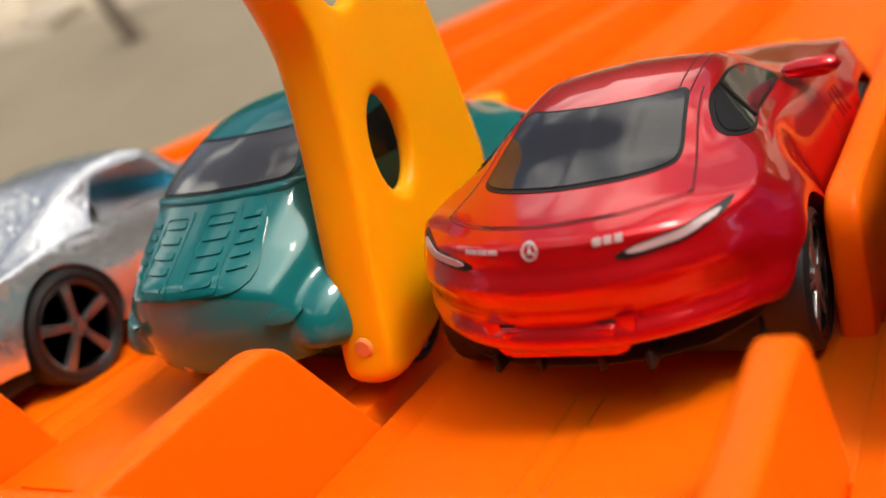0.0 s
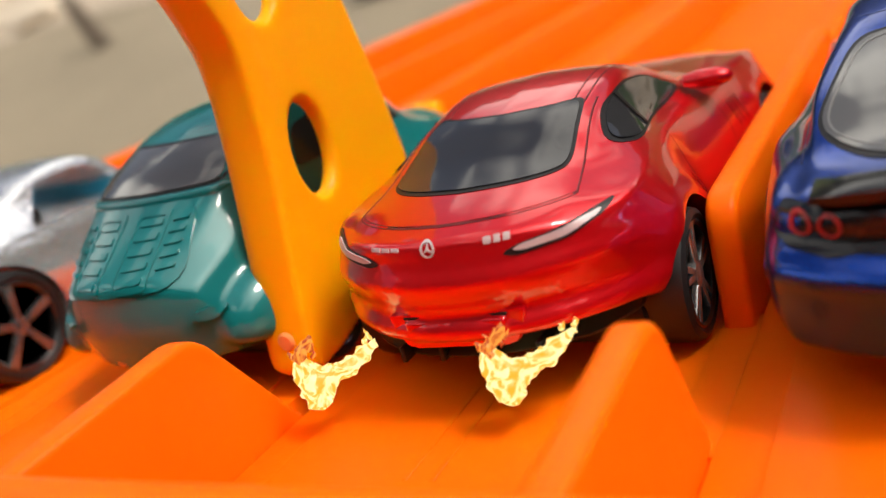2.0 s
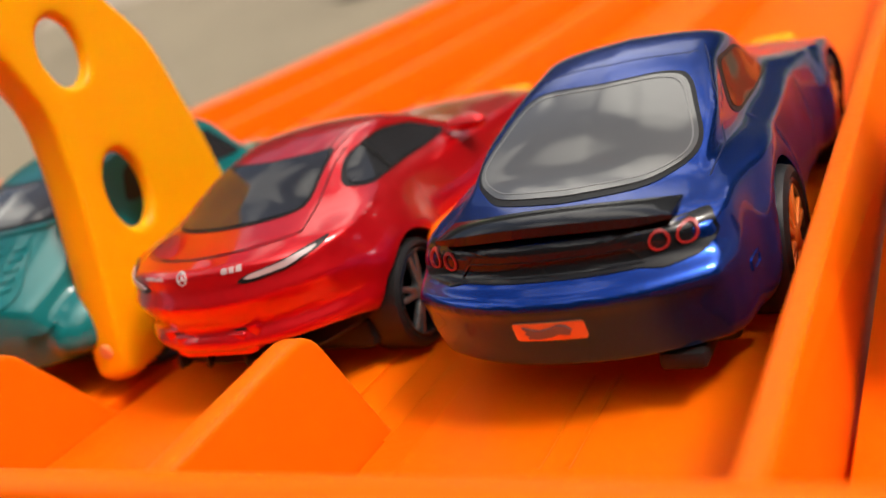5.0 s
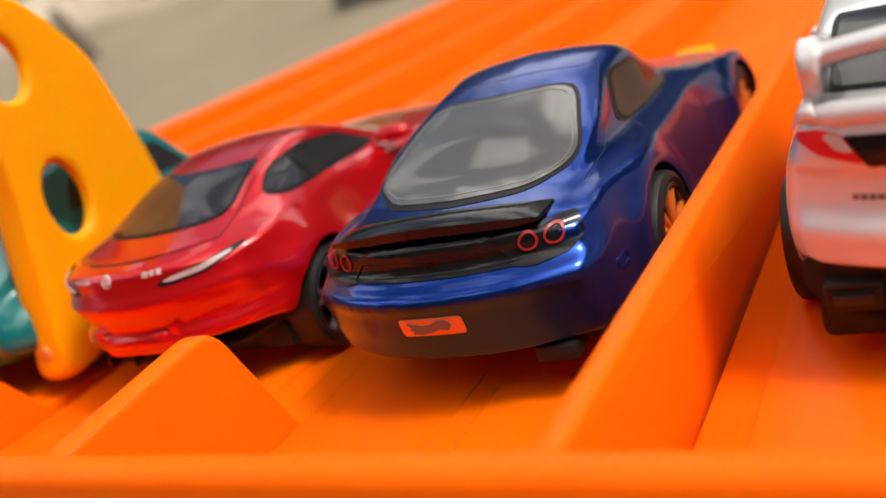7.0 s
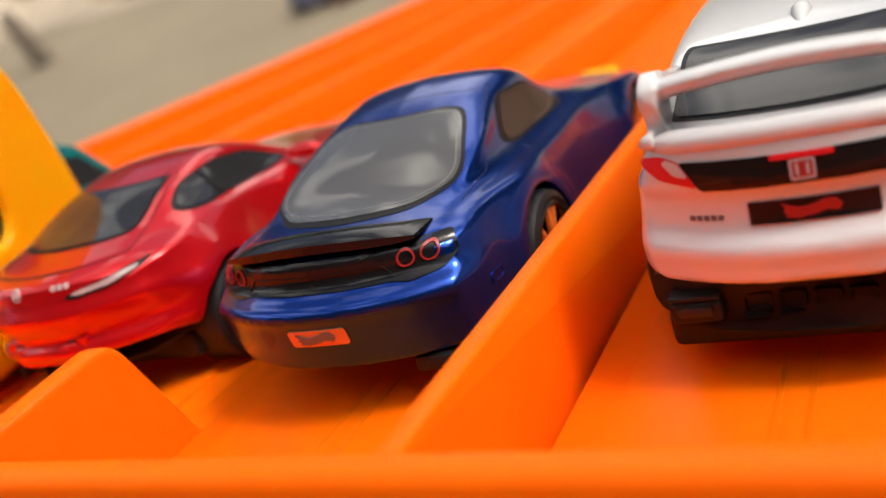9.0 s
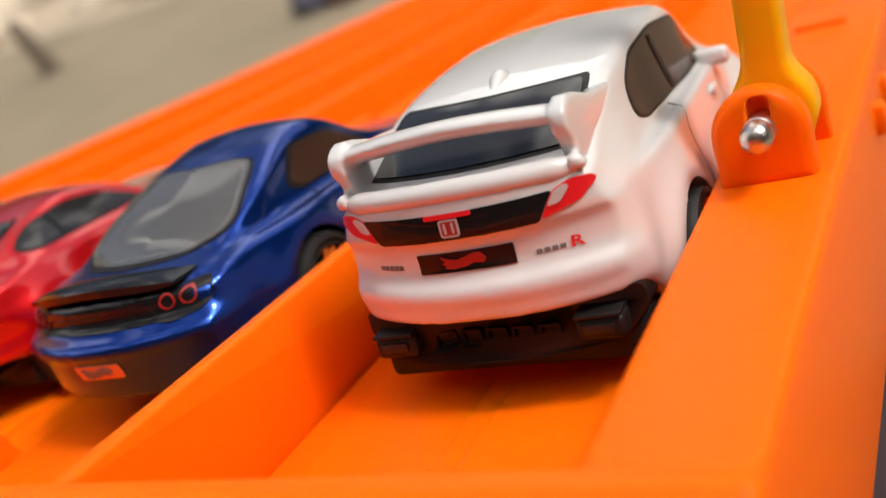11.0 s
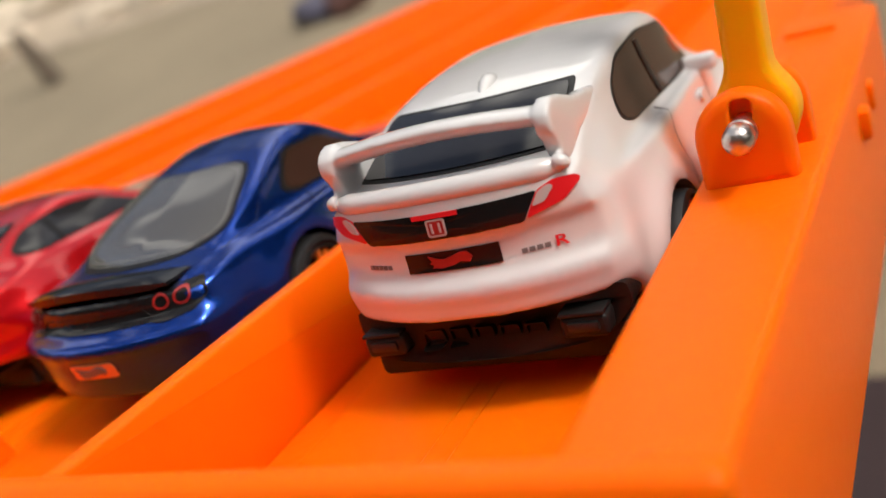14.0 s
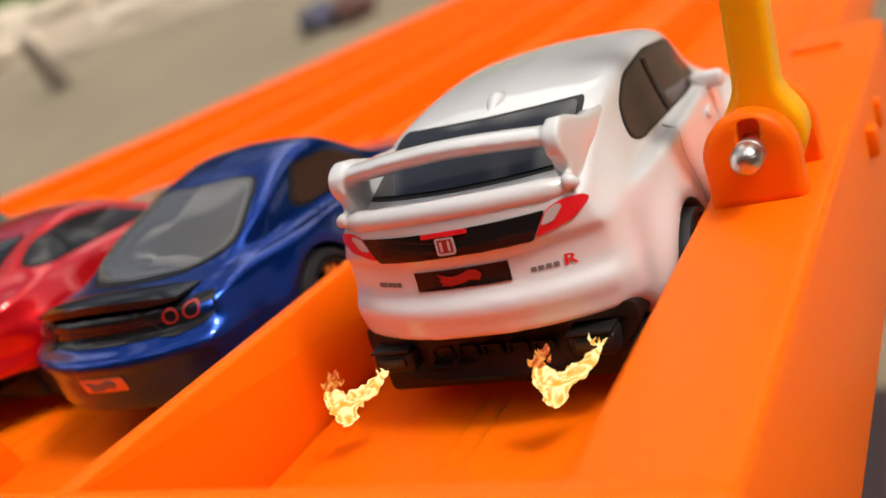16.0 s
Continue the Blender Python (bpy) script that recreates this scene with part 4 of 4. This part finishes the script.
def raceway():
    way = thing("toy_raceway", 0, 0, 0, "bright orange plastic multi-lane toy raceway with start box", "toy track", kind="structure")
    edges = [LEFT] + DIVIDERS + [RIGHT]
    for a, b in zip(edges, edges[1:]):
        lane = part("lane", strip(a + 0.16, b - 0.16, -0.05, FAR, -0.35, 0.0, 0.02), ORANGE, way)
        part("lane_plate", box(a + 0.55, b - 0.55, 1.55, 8.5, -0.01, 0.035, 0.02, 2), ORANGE, lane)
        mid = (a + b) / 2
        for s in (-1, 1):
            part("lane_rib", box(mid + s * 0.12 - 0.025, mid + s * 0.12 + 0.025, 1.75, 3.2, 0.03, 0.044, 0.004, 1), ORANGE, lane)
    short_stub = rounded([(0.1, -0.4), (0.1, 1.2), (1.76, 1.34), (2.42, -0.02), (2.42, -0.4)], 0.26, 6)
    long_stub = rounded([(0.1, -0.4), (0.1, 1.2), (1.88, 1.3), (2.85, -0.02), (2.85, -0.4)], 0.26, 6)
    for c in DIVIDERS[:4]:
        wide = 0.14
        stub, foot = (long_stub, 2.85) if c == -7.7 else (short_stub, 2.42)
        part("divider", prism([(-0.1, -0.4), (-0.1, 1.2)] + [p for p in stub if p[0] > 1.0 and p[1] > 0.0] + [(foot, 0.0), (foot, -0.4)], "x", c - wide, c + wide, 0.07, 3), ORANGE, way)
        start = 6.2 if c == -7.7 else 4.25
        front = rounded([(start, -0.4), (start, 1.2), (12.2, 1.2), (12.2, -0.4)], 0.35, 6)
        part("divider", prism([p for p in front], "x", c - wide, c + wide, 0.07, 3), ORANGE, way)
        if c == -7.7:
            # near-black block under the lever slot paints the shade of its depth
            part("lever_slot_shade", box(c - 0.2, c + 0.2, 2.3, 6.3, -0.9, -0.7), DARK, way)
        else:
            part("divider_base", box(c - 0.17, c + 0.17, 2.2, 4.5, -0.35, 0.0), ORANGE, way)
        part("far_divider", strip(c - 0.2, c + 0.2, 12.0, FAR, -0.3, 1.0, 0.15), ORANGE, way)
    c = DIVIDERS[4]
    part("divider", prism(rounded([(-0.1, -0.4), (-0.1, 1.19), (12.2, 1.19), (12.2, -0.4)], 0.06), "x", c - 0.1, c + 0.1, 0.05, 3), ORANGE, way)
    part("far_divider", strip(c - 0.2, c + 0.2, 12.0, FAR, -0.3, 1.0, 0.15), ORANGE, way)
    part("end_lip", box(LEFT - 1.0, 5.0, -0.3, 0.02, -1.15, 1.22, 0.12, 4), ORANGE, way)
    outer = part("side_wall", prism([(RIGHT, -0.28), (4.98, -0.28), (5.28, 9.0), (5.34, 12.2), (RIGHT, 12.2)], "z", -0.98, 1.2, 0.1, 3), ORANGE, way)
    for y in (7.4, 8.6):
        part("clip", box(5.1, 5.34, y - 0.18, y + 0.18, 0.5, 0.85, 0.06), ORANGE, outer)
    part("side_wall", box(LEFT - 1.0, LEFT, -0.28, 12.2, -1.15, 1.2, 0.1, 3), ORANGE, way)
    part("far_side_wall", strip(RIGHT, 4.6, 12.1, FAR, -0.5, 1.0, 0.15), ORANGE, way)
    part("far_side_wall", strip(LEFT - 0.6, LEFT, 12.1, FAR, -0.5, 1.0, 0.15), ORANGE, way)
    part("top_tab", box(4.15, 4.85, 10.6, 10.85, 1.17, 1.27, 0.04), ORANGE, way)
    part("top_tab", box(4.15, 4.4, 7.3, 9.2, 1.17, 1.24, 0.03), ORANGE, way)
    return way


def gate_lever():
    lever = thing("gate_lever", 0, 0, 0, "yellow plastic starting gate lever with two oval holes", "gate lever")
    shape = rounded([(3.1, 0.25), (3.5, 0.25), (3.8, 0.3), (4.2, 0.45), (5.2, 0.8), (5.85, 1.45), (5.62, 2.6), (5.3, 3.8), (4.7, 4.5), (4.1, 4.9), (3.3, 4.9), (3.0, 4.4), (3.25, 3.75), (3.45, 3.3), (3.42, 2.4), (3.15, 0.7)], 0.3, 5)
    bm = prism(dense(shape, 0.15), "x", -7.68, -7.48, 0.07, 4)
    for cy, cz, ry, rz in ((4.12, 2.22, 0.3, 0.45), (3.95, 3.9, 0.3, 0.38)):
        bm = carved(bm, hole_cutter(cy, cz, ry, rz))
    arm = bm
    rows = curve_through([(3.3, 0.2), (3.3, 0.24), (3.31, 0.34), (3.36, 0.7), (3.5, 1.6), (3.62, 2.4), (3.66, 3.2), (3.5, 3.75), (3.2, 4.4), (3.25, 4.95)], 5)
    bm = bmesh.new()
    prev = None
    for i, (y, z) in enumerate(rows):
        d = Vector(rows[min(i + 1, len(rows) - 1)] - rows[max(i - 1, 0)]).normalized()
        f = min(1.0, math.sqrt(max(0.05, min(1.0, (i + 0.3) / 9))))
        loop = []
        for k in range(24):
            a = 2 * math.pi * k / 24
            u, v = (math.copysign(abs(math.cos(a)) ** 0.75, math.cos(a)), math.copysign(abs(math.sin(a)) ** 0.75, math.sin(a)))
            loop.append(bm.verts.new((-7.78 + 0.31 * f * u, y + d.y * 0.22 * f * v, z - d.x * 0.22 * f * v)))
        if prev:
            for k in range(24):
                bm.faces.new((prev[k], prev[(k + 1) % 24], loop[(k + 1) % 24], loop[k]))
        else:
            bm.faces.new(loop)
        prev = loop
    bm.faces.new(prev[::-1])
    bmesh.ops.recalc_face_normals(bm, faces=bm.faces)
    part("arm", fused([arm, bm], 0.035, 14), YELLOW, lever, "moulded yellow arm with rounded front rib")
    part("pin", turned([(3.1, 0.01), (3.1, 0.075), (3.12, 0.095), (3.3, 0.1)], "y", 24, (-7.74, 0, 0.6)), ORANGE_TAMPO, lever)
    return lever


def hole_cutter(cy, cz, ry, rz):
    """An oval hole that flares out towards its faces."""
    bm = bmesh.new()
    rings = []
    for x, f in ((-7.8, 1.25), (-7.69, 1.2), (-7.66, 1.06), (-7.63, 1.0), (-7.59, 1.0), (-7.56, 1.03), (-7.51, 1.1), (-7.47, 1.22), (-7.4, 1.3)):
        rings.append([bm.verts.new((x, cy + ry * f * math.cos(k * math.pi / 20), cz + rz * f * math.sin(k * math.pi / 20))) for k in range(40)])
    for a, b in zip(rings, rings[1:]):
        for k in range(40):
            bm.faces.new((a[k], a[(k + 1) % 40], b[(k + 1) % 40], b[k]))
    bm.faces.new(rings[0])
    bm.faces.new(rings[-1])
    bmesh.ops.recalc_face_normals(bm, faces=bm.faces)
    return bm


def gate_bracket():
    post = thing("gate_post", 0, 0, 0, "orange bracket holding yellow gate post on a steel pin", "gate post")
    dome = [(4.12, 1.15), (4.12, 1.6)] + [(4.53 + 0.41 * math.cos(a), 1.6 + 0.41 * math.sin(a)) for a in np.linspace(math.pi, 0, 16)[1:]] + [(4.94, 1.15)]
    front = carved(prism(dome, "y", 4.15, 4.5, 0.1, 4), prism(rounded([(4.46, 1.6), (4.64, 1.6), (4.66, 1.95), (4.48, 1.95)], 0.06), "y", 4.0, 4.32))
    part("bracket", fused([front], 0.025, 6), ORANGE, post)
    part("bracket", prism([(x + 0.05, z) for x, z in dome], "y", 5.15, 5.45, 0.06, 3), ORANGE, post)
    part("pin", turned([(3.75, 0.005), (3.76, 0.07), (3.79, 0.11), (3.86, 0.135), (3.96, 0.135), (3.97, 0.12), (4.01, 0.12), (4.02, 0.135), (4.08, 0.135), (4.09, 0.12), (5.4, 0.12), (5.4, 0.02)], "y", 24, (4.56, 0, 1.68)), PIN_STEEL, post, "steel pivot pin")
    part("arm", prism(rounded([(4.25, 1.3), (4.85, 1.3), (4.98, 1.6), (4.96, 1.8), (4.8, 2.05), (4.95, 5.5), (4.6, 5.5), (4.42, 2.1), (4.2, 1.75)], 0.1), "y", 4.56, 5.08, 0.08, 3), YELLOW, post, "yellow gate arm")
    return post


def start_pin(x):
    pin = thing("gate_pin", x, 10.2, 0, "yellow plastic starting gate pin before a car", "gate pin", "gate pins across the lanes")
    part("peg", box(-0.3, 0.3, -0.15, 0.15, -0.2, 1.42, 0.1, 3), YELLOW, pin)
    return pin


# ---- surroundings ----
GROUND = material("packed_earth", (0.25, 0.208, 0.14), 0.9, var=0.25, scale=18, bump=0.4, fleck=0.25)
SAND = material("pale_sand", (0.42, 0.35, 0.26), 0.95, var=0.25, scale=25, bump=0.4, fleck=0.3)
DARK_SHEET = material("dark_sheet_brown", (0.035, 0.022, 0.024), 0.85, var=0.3, scale=80, bump=0.3)
STONE = material("pale_stone", (0.6, 0.52, 0.4), 0.85, var=0.3, scale=40, bump=0.5, fleck=0.3)
GRASS = material("grass_green", (0.1, 0.24, 0.035), 0.7, var=0.4, scale=60, bump=0.2)
# dark surface of the unseen walls added for reflections
WALL = material("unseen_wall_dark", (0.045, 0.045, 0.035), 0.9, var=0.25, scale=8, bump=0.3)
WOOD = material("stand_wood", (0.14, 0.11, 0.08), 0.6, var=0.3, scale=60, bump=0.2)
SHADE_ITEM = material("dark_cloth", (0.1, 0.1, 0.15), 0.8, var=0.3, scale=60, bump=0.2)

MAROON = material("maroon_cloth", (0.18, 0.09, 0.08), 0.8, var=0.3, scale=60, bump=0.2)


def surroundings():
    ground = thing("ground", 0, 0, 0, "packed brownish-grey earth yard", "ground", kind="structure", tilted=False)
    bm = bmesh.new()
    bmesh.ops.create_grid(bm, x_segments=80, y_segments=80, size=40000)
    part("earth", bm, GROUND, ground)
    rng = random.Random(4)
    kerb = thing("stone_edging", 0, 0, 0, "row of rough pale stones along the yard edge", "stones", kind="stuff", tilted=False)
    bm = bmesh.new()
    for k in range(110):
        stone = bmesh.new()
        bmesh.ops.create_icosphere(stone, subdivisions=2, radius=1)
        sx, sy, sz = rng.uniform(6, 18), rng.uniform(6, 13), rng.uniform(3, 6)
        off = Vector((rng.uniform(0, 99), rng.uniform(0, 99), 0))
        place = Vector((-620 + k * 14 + rng.uniform(-6, 6), 225 + rng.uniform(-10, 55), sz * 0.3))
        for v in stone.verts:
            v.co *= 1 + 0.35 * noise.noise(v.co * 1.5 + off)
            v.co = Vector((v.co.x * sx, v.co.y * sy, v.co.z * sz)) + place
        merged(bm, stone)
    part("stone_heap", bm, STONE, kerb)
    border = thing("sand_border", 0, 245, 0.4, "strip of pale sand along the yard edge", "sand", kind="structure", tilted=False)
    bm = bmesh.new()
    bmesh.ops.create_grid(bm, x_segments=120, y_segments=8, size=1)
    for v in bm.verts:
        v.co = Vector((v.co.x * 900, v.co.y * (42 + 6 * noise.noise((v.co.x * 30, 0, 0))), 1.2 * (1 - abs(v.co.y)) + 0.8 * noise.noise((v.co.x * 50, v.co.y * 4, 3))))
    part("sand", bm, SAND, border)
    # made-up dark sheet that fills the dark area below the track
    flat_sheet = thing("dark_sheet", 0, 10, 0.2, "dark brown flat sheet added under the stand", "mat", tilted=False)
    part("flat_sheet", box(-45, 40, -45, 38, 0, 0.8, 0.3), DARK_SHEET, flat_sheet)
    peg = thing("wooden_peg", -186, 172, 0, "dark weathered wooden peg in the ground", "peg", tilted=False)
    bm = turned([(0, 2.6), (4, 2.4), (9, 2.0), (14, 1.9), (15, 1.2)], "z", 14)
    bmesh.ops.rotate(bm, cent=(0, 0, 0), matrix=Matrix.Rotation(radians(-14), 3, "Y"), verts=bm.verts)
    part("shaft", bm, WOOD, peg)
    bundle = thing("cloth_bundle", -96, 160, 0, "dark blue and maroon crumpled bundle on the ground", "bundle", tilted=False)
    for name, cx, r, mat in (("blue_fold", -5, 4.6, SHADE_ITEM), ("maroon_fold", 3, 5, MAROON)):
        bm = bmesh.new()
        bmesh.ops.create_icosphere(bm, subdivisions=3, radius=1)
        for v in bm.verts:
            v.co *= 1 + 0.35 * noise.noise(v.co * 2 + Vector((cx, 0, 0)))
            v.co = Vector((v.co.x * r + cx, v.co.y * r * 0.8, max(-1, v.co.z) * r * 0.6 + r * 0.45))
        part(name, bm, mat, bundle)
    lawn = thing("grass", 0, 0, 0, "green grass beyond the stones", "grass", kind="stuff", tilted=False)
    verts, faces = [], []
    for k in range(14000):
        x, y = rng.uniform(-900, 500), 285 + 250 * rng.random() ** 1.5
        a, hgt, w = rng.uniform(0, 6.28), rng.uniform(8, 20), rng.uniform(0.6, 1.2)
        i = len(verts)
        lx, ly = rng.uniform(-6, 6), rng.uniform(-6, 6)
        verts += [(x - w * math.cos(a), y - w * math.sin(a), 0), (x + w * math.cos(a), y + w * math.sin(a), 0), (x + lx, y + ly, hgt)]
        faces.append((i, i + 1, i + 2))
    me = bpy.data.meshes.new("tmp")
    me.from_pydata(verts, [], faces)
    bm = bmesh.new()
    bm.from_mesh(me)
    part("blades", bm, GRASS, lawn, smooth=False)
    # unseen walls, added to cut low sky and darken reflections in the paint
    for name, x0, x1, y0, y1, z1 in (("added_wall_south", -600, 500, -320, -300, 470), ("added_wall_east", 480, 500, -300, 900, 420), ("added_wall_west", -900, -880, -300, 900, 330), ("added_wall_north", -900, 500, 900, 920, 290)):
        wall = thing(name, 0, 0, 0, "plain dark wall, unseen, added to darken reflections", "wall", kind="structure", tilted=False)
        part("wall_block", box(x0, x1, y0, y1, 0, z1), WALL, wall)
    stand = thing("stand", 0, 0, 0, "plain wooden stand under the start box", "stand", tilted=False)
    part("leg", box(-18, -15, 0.5, 3.5, 1, 43, 0.3), WOOD, stand)
    part("leg", box(0, 3, 0.5, 3.5, 1, 43, 0.3), WOOD, stand)
    part("far_leg", box(-18, -15, 118.5, 121.5, 0, 15.3, 0.3), WOOD, stand)
    part("far_leg", box(0, 3, 118.5, 121.5, 0, 15.3, 0.3), WOOD, stand)


# ---- exhaust flames ----
def fire(name, hot, cool, strength):
    """Glowing gas: two colours mixed in streaks."""
    m = bpy.data.materials.new(name)
    m.use_nodes = True
    nt = m.node_tree
    b = nt.nodes["Principled BSDF"]
    b.inputs["Base Color"].default_value = (0.02, 0.01, 0.0, 1)
    co = nt.nodes.new("ShaderNodeTexCoord")
    tex = nt.nodes.new("ShaderNodeTexNoise")
    tex.inputs["Scale"].default_value = 420
    tex.inputs["Detail"].default_value = 5
    tex.inputs["Distortion"].default_value = 4.0
    ramp = nt.nodes.new("ShaderNodeValToRGB")
    ramp.color_ramp.elements[0].position, ramp.color_ramp.elements[1].position = 0.4, 0.56
    ramp.color_ramp.elements[0].color, ramp.color_ramp.elements[1].color = (*cool, 1), (*hot, 1)
    nt.links.new(co.outputs["Object"], tex.inputs["Vector"])
    nt.links.new(tex.outputs["Fac"], ramp.inputs["Fac"])
    nt.links.new(ramp.outputs["Color"], b.inputs["Emission Color"])
    b.inputs["Emission Strength"].default_value = strength
    return m


FIRE = fire("fire_yellow", (1.0, 0.86, 0.36), (0.95, 0.38, 0.03), 1.15)
EMBER = fire("fire_red", (1.0, 0.35, 0.05), (0.5, 0.05, 0.01), 0.9)
SPARK = fire("spark_violet", (0.9, 0.8, 1.0), (0.4, 0.3, 0.9), 1.0)


def exhaust_flame(seed, size=1.0):
    flame = thing("exhaust_flame", 0, 0, 0, "small yellow and orange flame from an exhaust", "flame", "flames behind the cars")
    rng = random.Random(seed)
    ball = [tongue([(-0.5, -0.3, -0.42), (-0.49, -0.31, -0.34), (-0.48, -0.31, -0.22), (-0.5, -0.31, -0.1), (-0.54, -0.3, 0.02)], [0.05, 0.11, 0.14, 0.1, 0.04], seed, 20, 0.8),
            tongue([(-0.44, -0.28, -0.2), (-0.33, -0.22, -0.14), (-0.2, -0.14, -0.11), (-0.07, -0.06, -0.02), (0.03, 0.0, 0.07)], [0.1, 0.085, 0.075, 0.055, 0.012], seed + 1, 20, 0.9),
            tongue([(-0.54, -0.32, -0.24), (-0.62, -0.34, -0.12), (-0.6, -0.33, 0.0), (-0.52, -0.3, 0.06)], [0.06, 0.05, 0.05, 0.02], seed + 2, 12, 0.6)]
    part("jet", fused(ball, 0.018, 2), FIRE, flame, "yellow-white flame body")
    part("red_tip", fused([tongue([(-0.54, -0.31, 0.0), (-0.58, -0.31, 0.07), (-0.52, -0.29, 0.13), (-0.46, -0.27, 0.2), (-0.44, -0.26, 0.26)], [0.045, 0.05, 0.045, 0.035, 0.01], seed + 5, 12, 0.9),
                          tongue([(-0.56, -0.31, 0.04), (-0.64, -0.32, 0.08), (-0.67, -0.32, 0.14)], [0.035, 0.03, 0.008], seed + 6, 10, 0.9)], 0.014, 1), EMBER, flame, "red flame tip")
    for k in range(9):
        p = Vector((0.0, -0.02, 0.04)) if k % 2 else Vector((-0.48, -0.28, 0.1))
        p = p + Vector((rng.uniform(-0.1, 0.04), 0, rng.uniform(-0.05, 0.06)))
        up = Vector((rng.uniform(-0.04, 0.09), rng.uniform(-0.02, 0.03), rng.uniform(0.05, 0.12)))
        part("wisp", tongue([p, p + up * 0.5 + Vector((rng.uniform(-0.03, 0.03), 0, 0)), p + up], [0.02, 0.014, 0.003], seed + 9 + k, 6, 0.8), EMBER if k % 2 == 0 else FIRE, flame)
    for piece in flame.children:
        piece.data.transform(Matrix.Scale(size, 4))
    return flame


def exhaust_spark():
    spark = thing("exhaust_spark", 0, 0, 0, "small violet-white spark at an exhaust", "spark")
    rng = random.Random(7)
    bm = bmesh.new()
    bmesh.ops.create_icosphere(bm, subdivisions=3, radius=0.065)
    for v in bm.verts:
        v.co *= 1 + 0.5 * noise.noise(v.co * 14)
    part("core", bm, SPARK, spark)
    for k in range(16):
        d = Vector((rng.gauss(0, 1), rng.gauss(0, 0.4), rng.gauss(0, 1))).normalized()
        part("ray", tongue([d * 0.05, d * 0.1, d * rng.uniform(0.12, 0.22)], [0.02, 0.009, 0.002], k, 6), SPARK, spark)
    return spark


raceway()
red_car()
blue_car()
white_car()
teal_car()
silver_car()
gate_lever()
gate_bracket()
for px in (-13.5, -9.6, -5.2, -1.2):
    start_pin(px)
surroundings()
red_flames = [exhaust_flame(1), exhaust_flame(20)]
white_flames = [exhaust_flame(40, 0.78), exhaust_flame(60, 0.78)]
spark = exhaust_spark()


RED_OUT = ((-6.48, 2.75, 0.7), (-4.66, 2.75, 0.72))
WHITE_OUT = ((1.42, 2.45, 0.69), (3.45, 2.45, 0.75))
WHITE_NEAR = ((1.6, 2.45, 0.67), (3.26, 2.45, 0.72))


def motions():
    """Flames shoot out of the cars and draw back; each rests inside its car between the bursts."""
    def at(p):
        return TILT @ pose(*[v * CM for v in p])

    def bursts(flame, rest, spans):
        rows = [] if spans[0][0] <= 0 else [(0.0, at(rest))]
        for out, full, gone, back, place in spans:
            rows += [(out, at(rest)), (full, at(place)), (gone, at(place)), (back, at(rest))]
        rows = [r for r in rows if r[0] < 16.0]
        last = spans[-1]
        rows.append((16.0, at(last[4] if last[2] >= 16.0 else rest)))
        walk(flame, rows)

    for k, flame in enumerate(red_flames):
        x = (-6.3, -4.75)[k]
        bursts(flame, (x + (0.5 if k == 0 else -0.1), 4.9, 1.25), [(0.25, 0.45, 0.75, 0.95, RED_OUT[k]), (1.75, 1.95, 2.15, 2.4, RED_OUT[k]), (3.6, 3.8, 4.1, 4.35, RED_OUT[k])])
    for k, flame in enumerate(white_flames):
        x = (1.9, 3.0)[k]
        bursts(flame, (x + (0.3 if k == 0 else 0.1), 4.9, 1.4), [(11.9, 12.2, 12.75, 13.0, WHITE_OUT[k]), (15.2, 15.4, 15.55, 15.7, WHITE_NEAR[k]), (15.75, 15.9, 16.0, 16.2, WHITE_OUT[k])])
    bursts(spark, (-1.8, 4.5, 1.2), [(t - 0.1, t - 0.04, t + 0.04, t + 0.1, (-0.93, 2.3, 0.62)) for t in (7.5, 7.75, 8.0, 8.2, 8.4)])


motions()
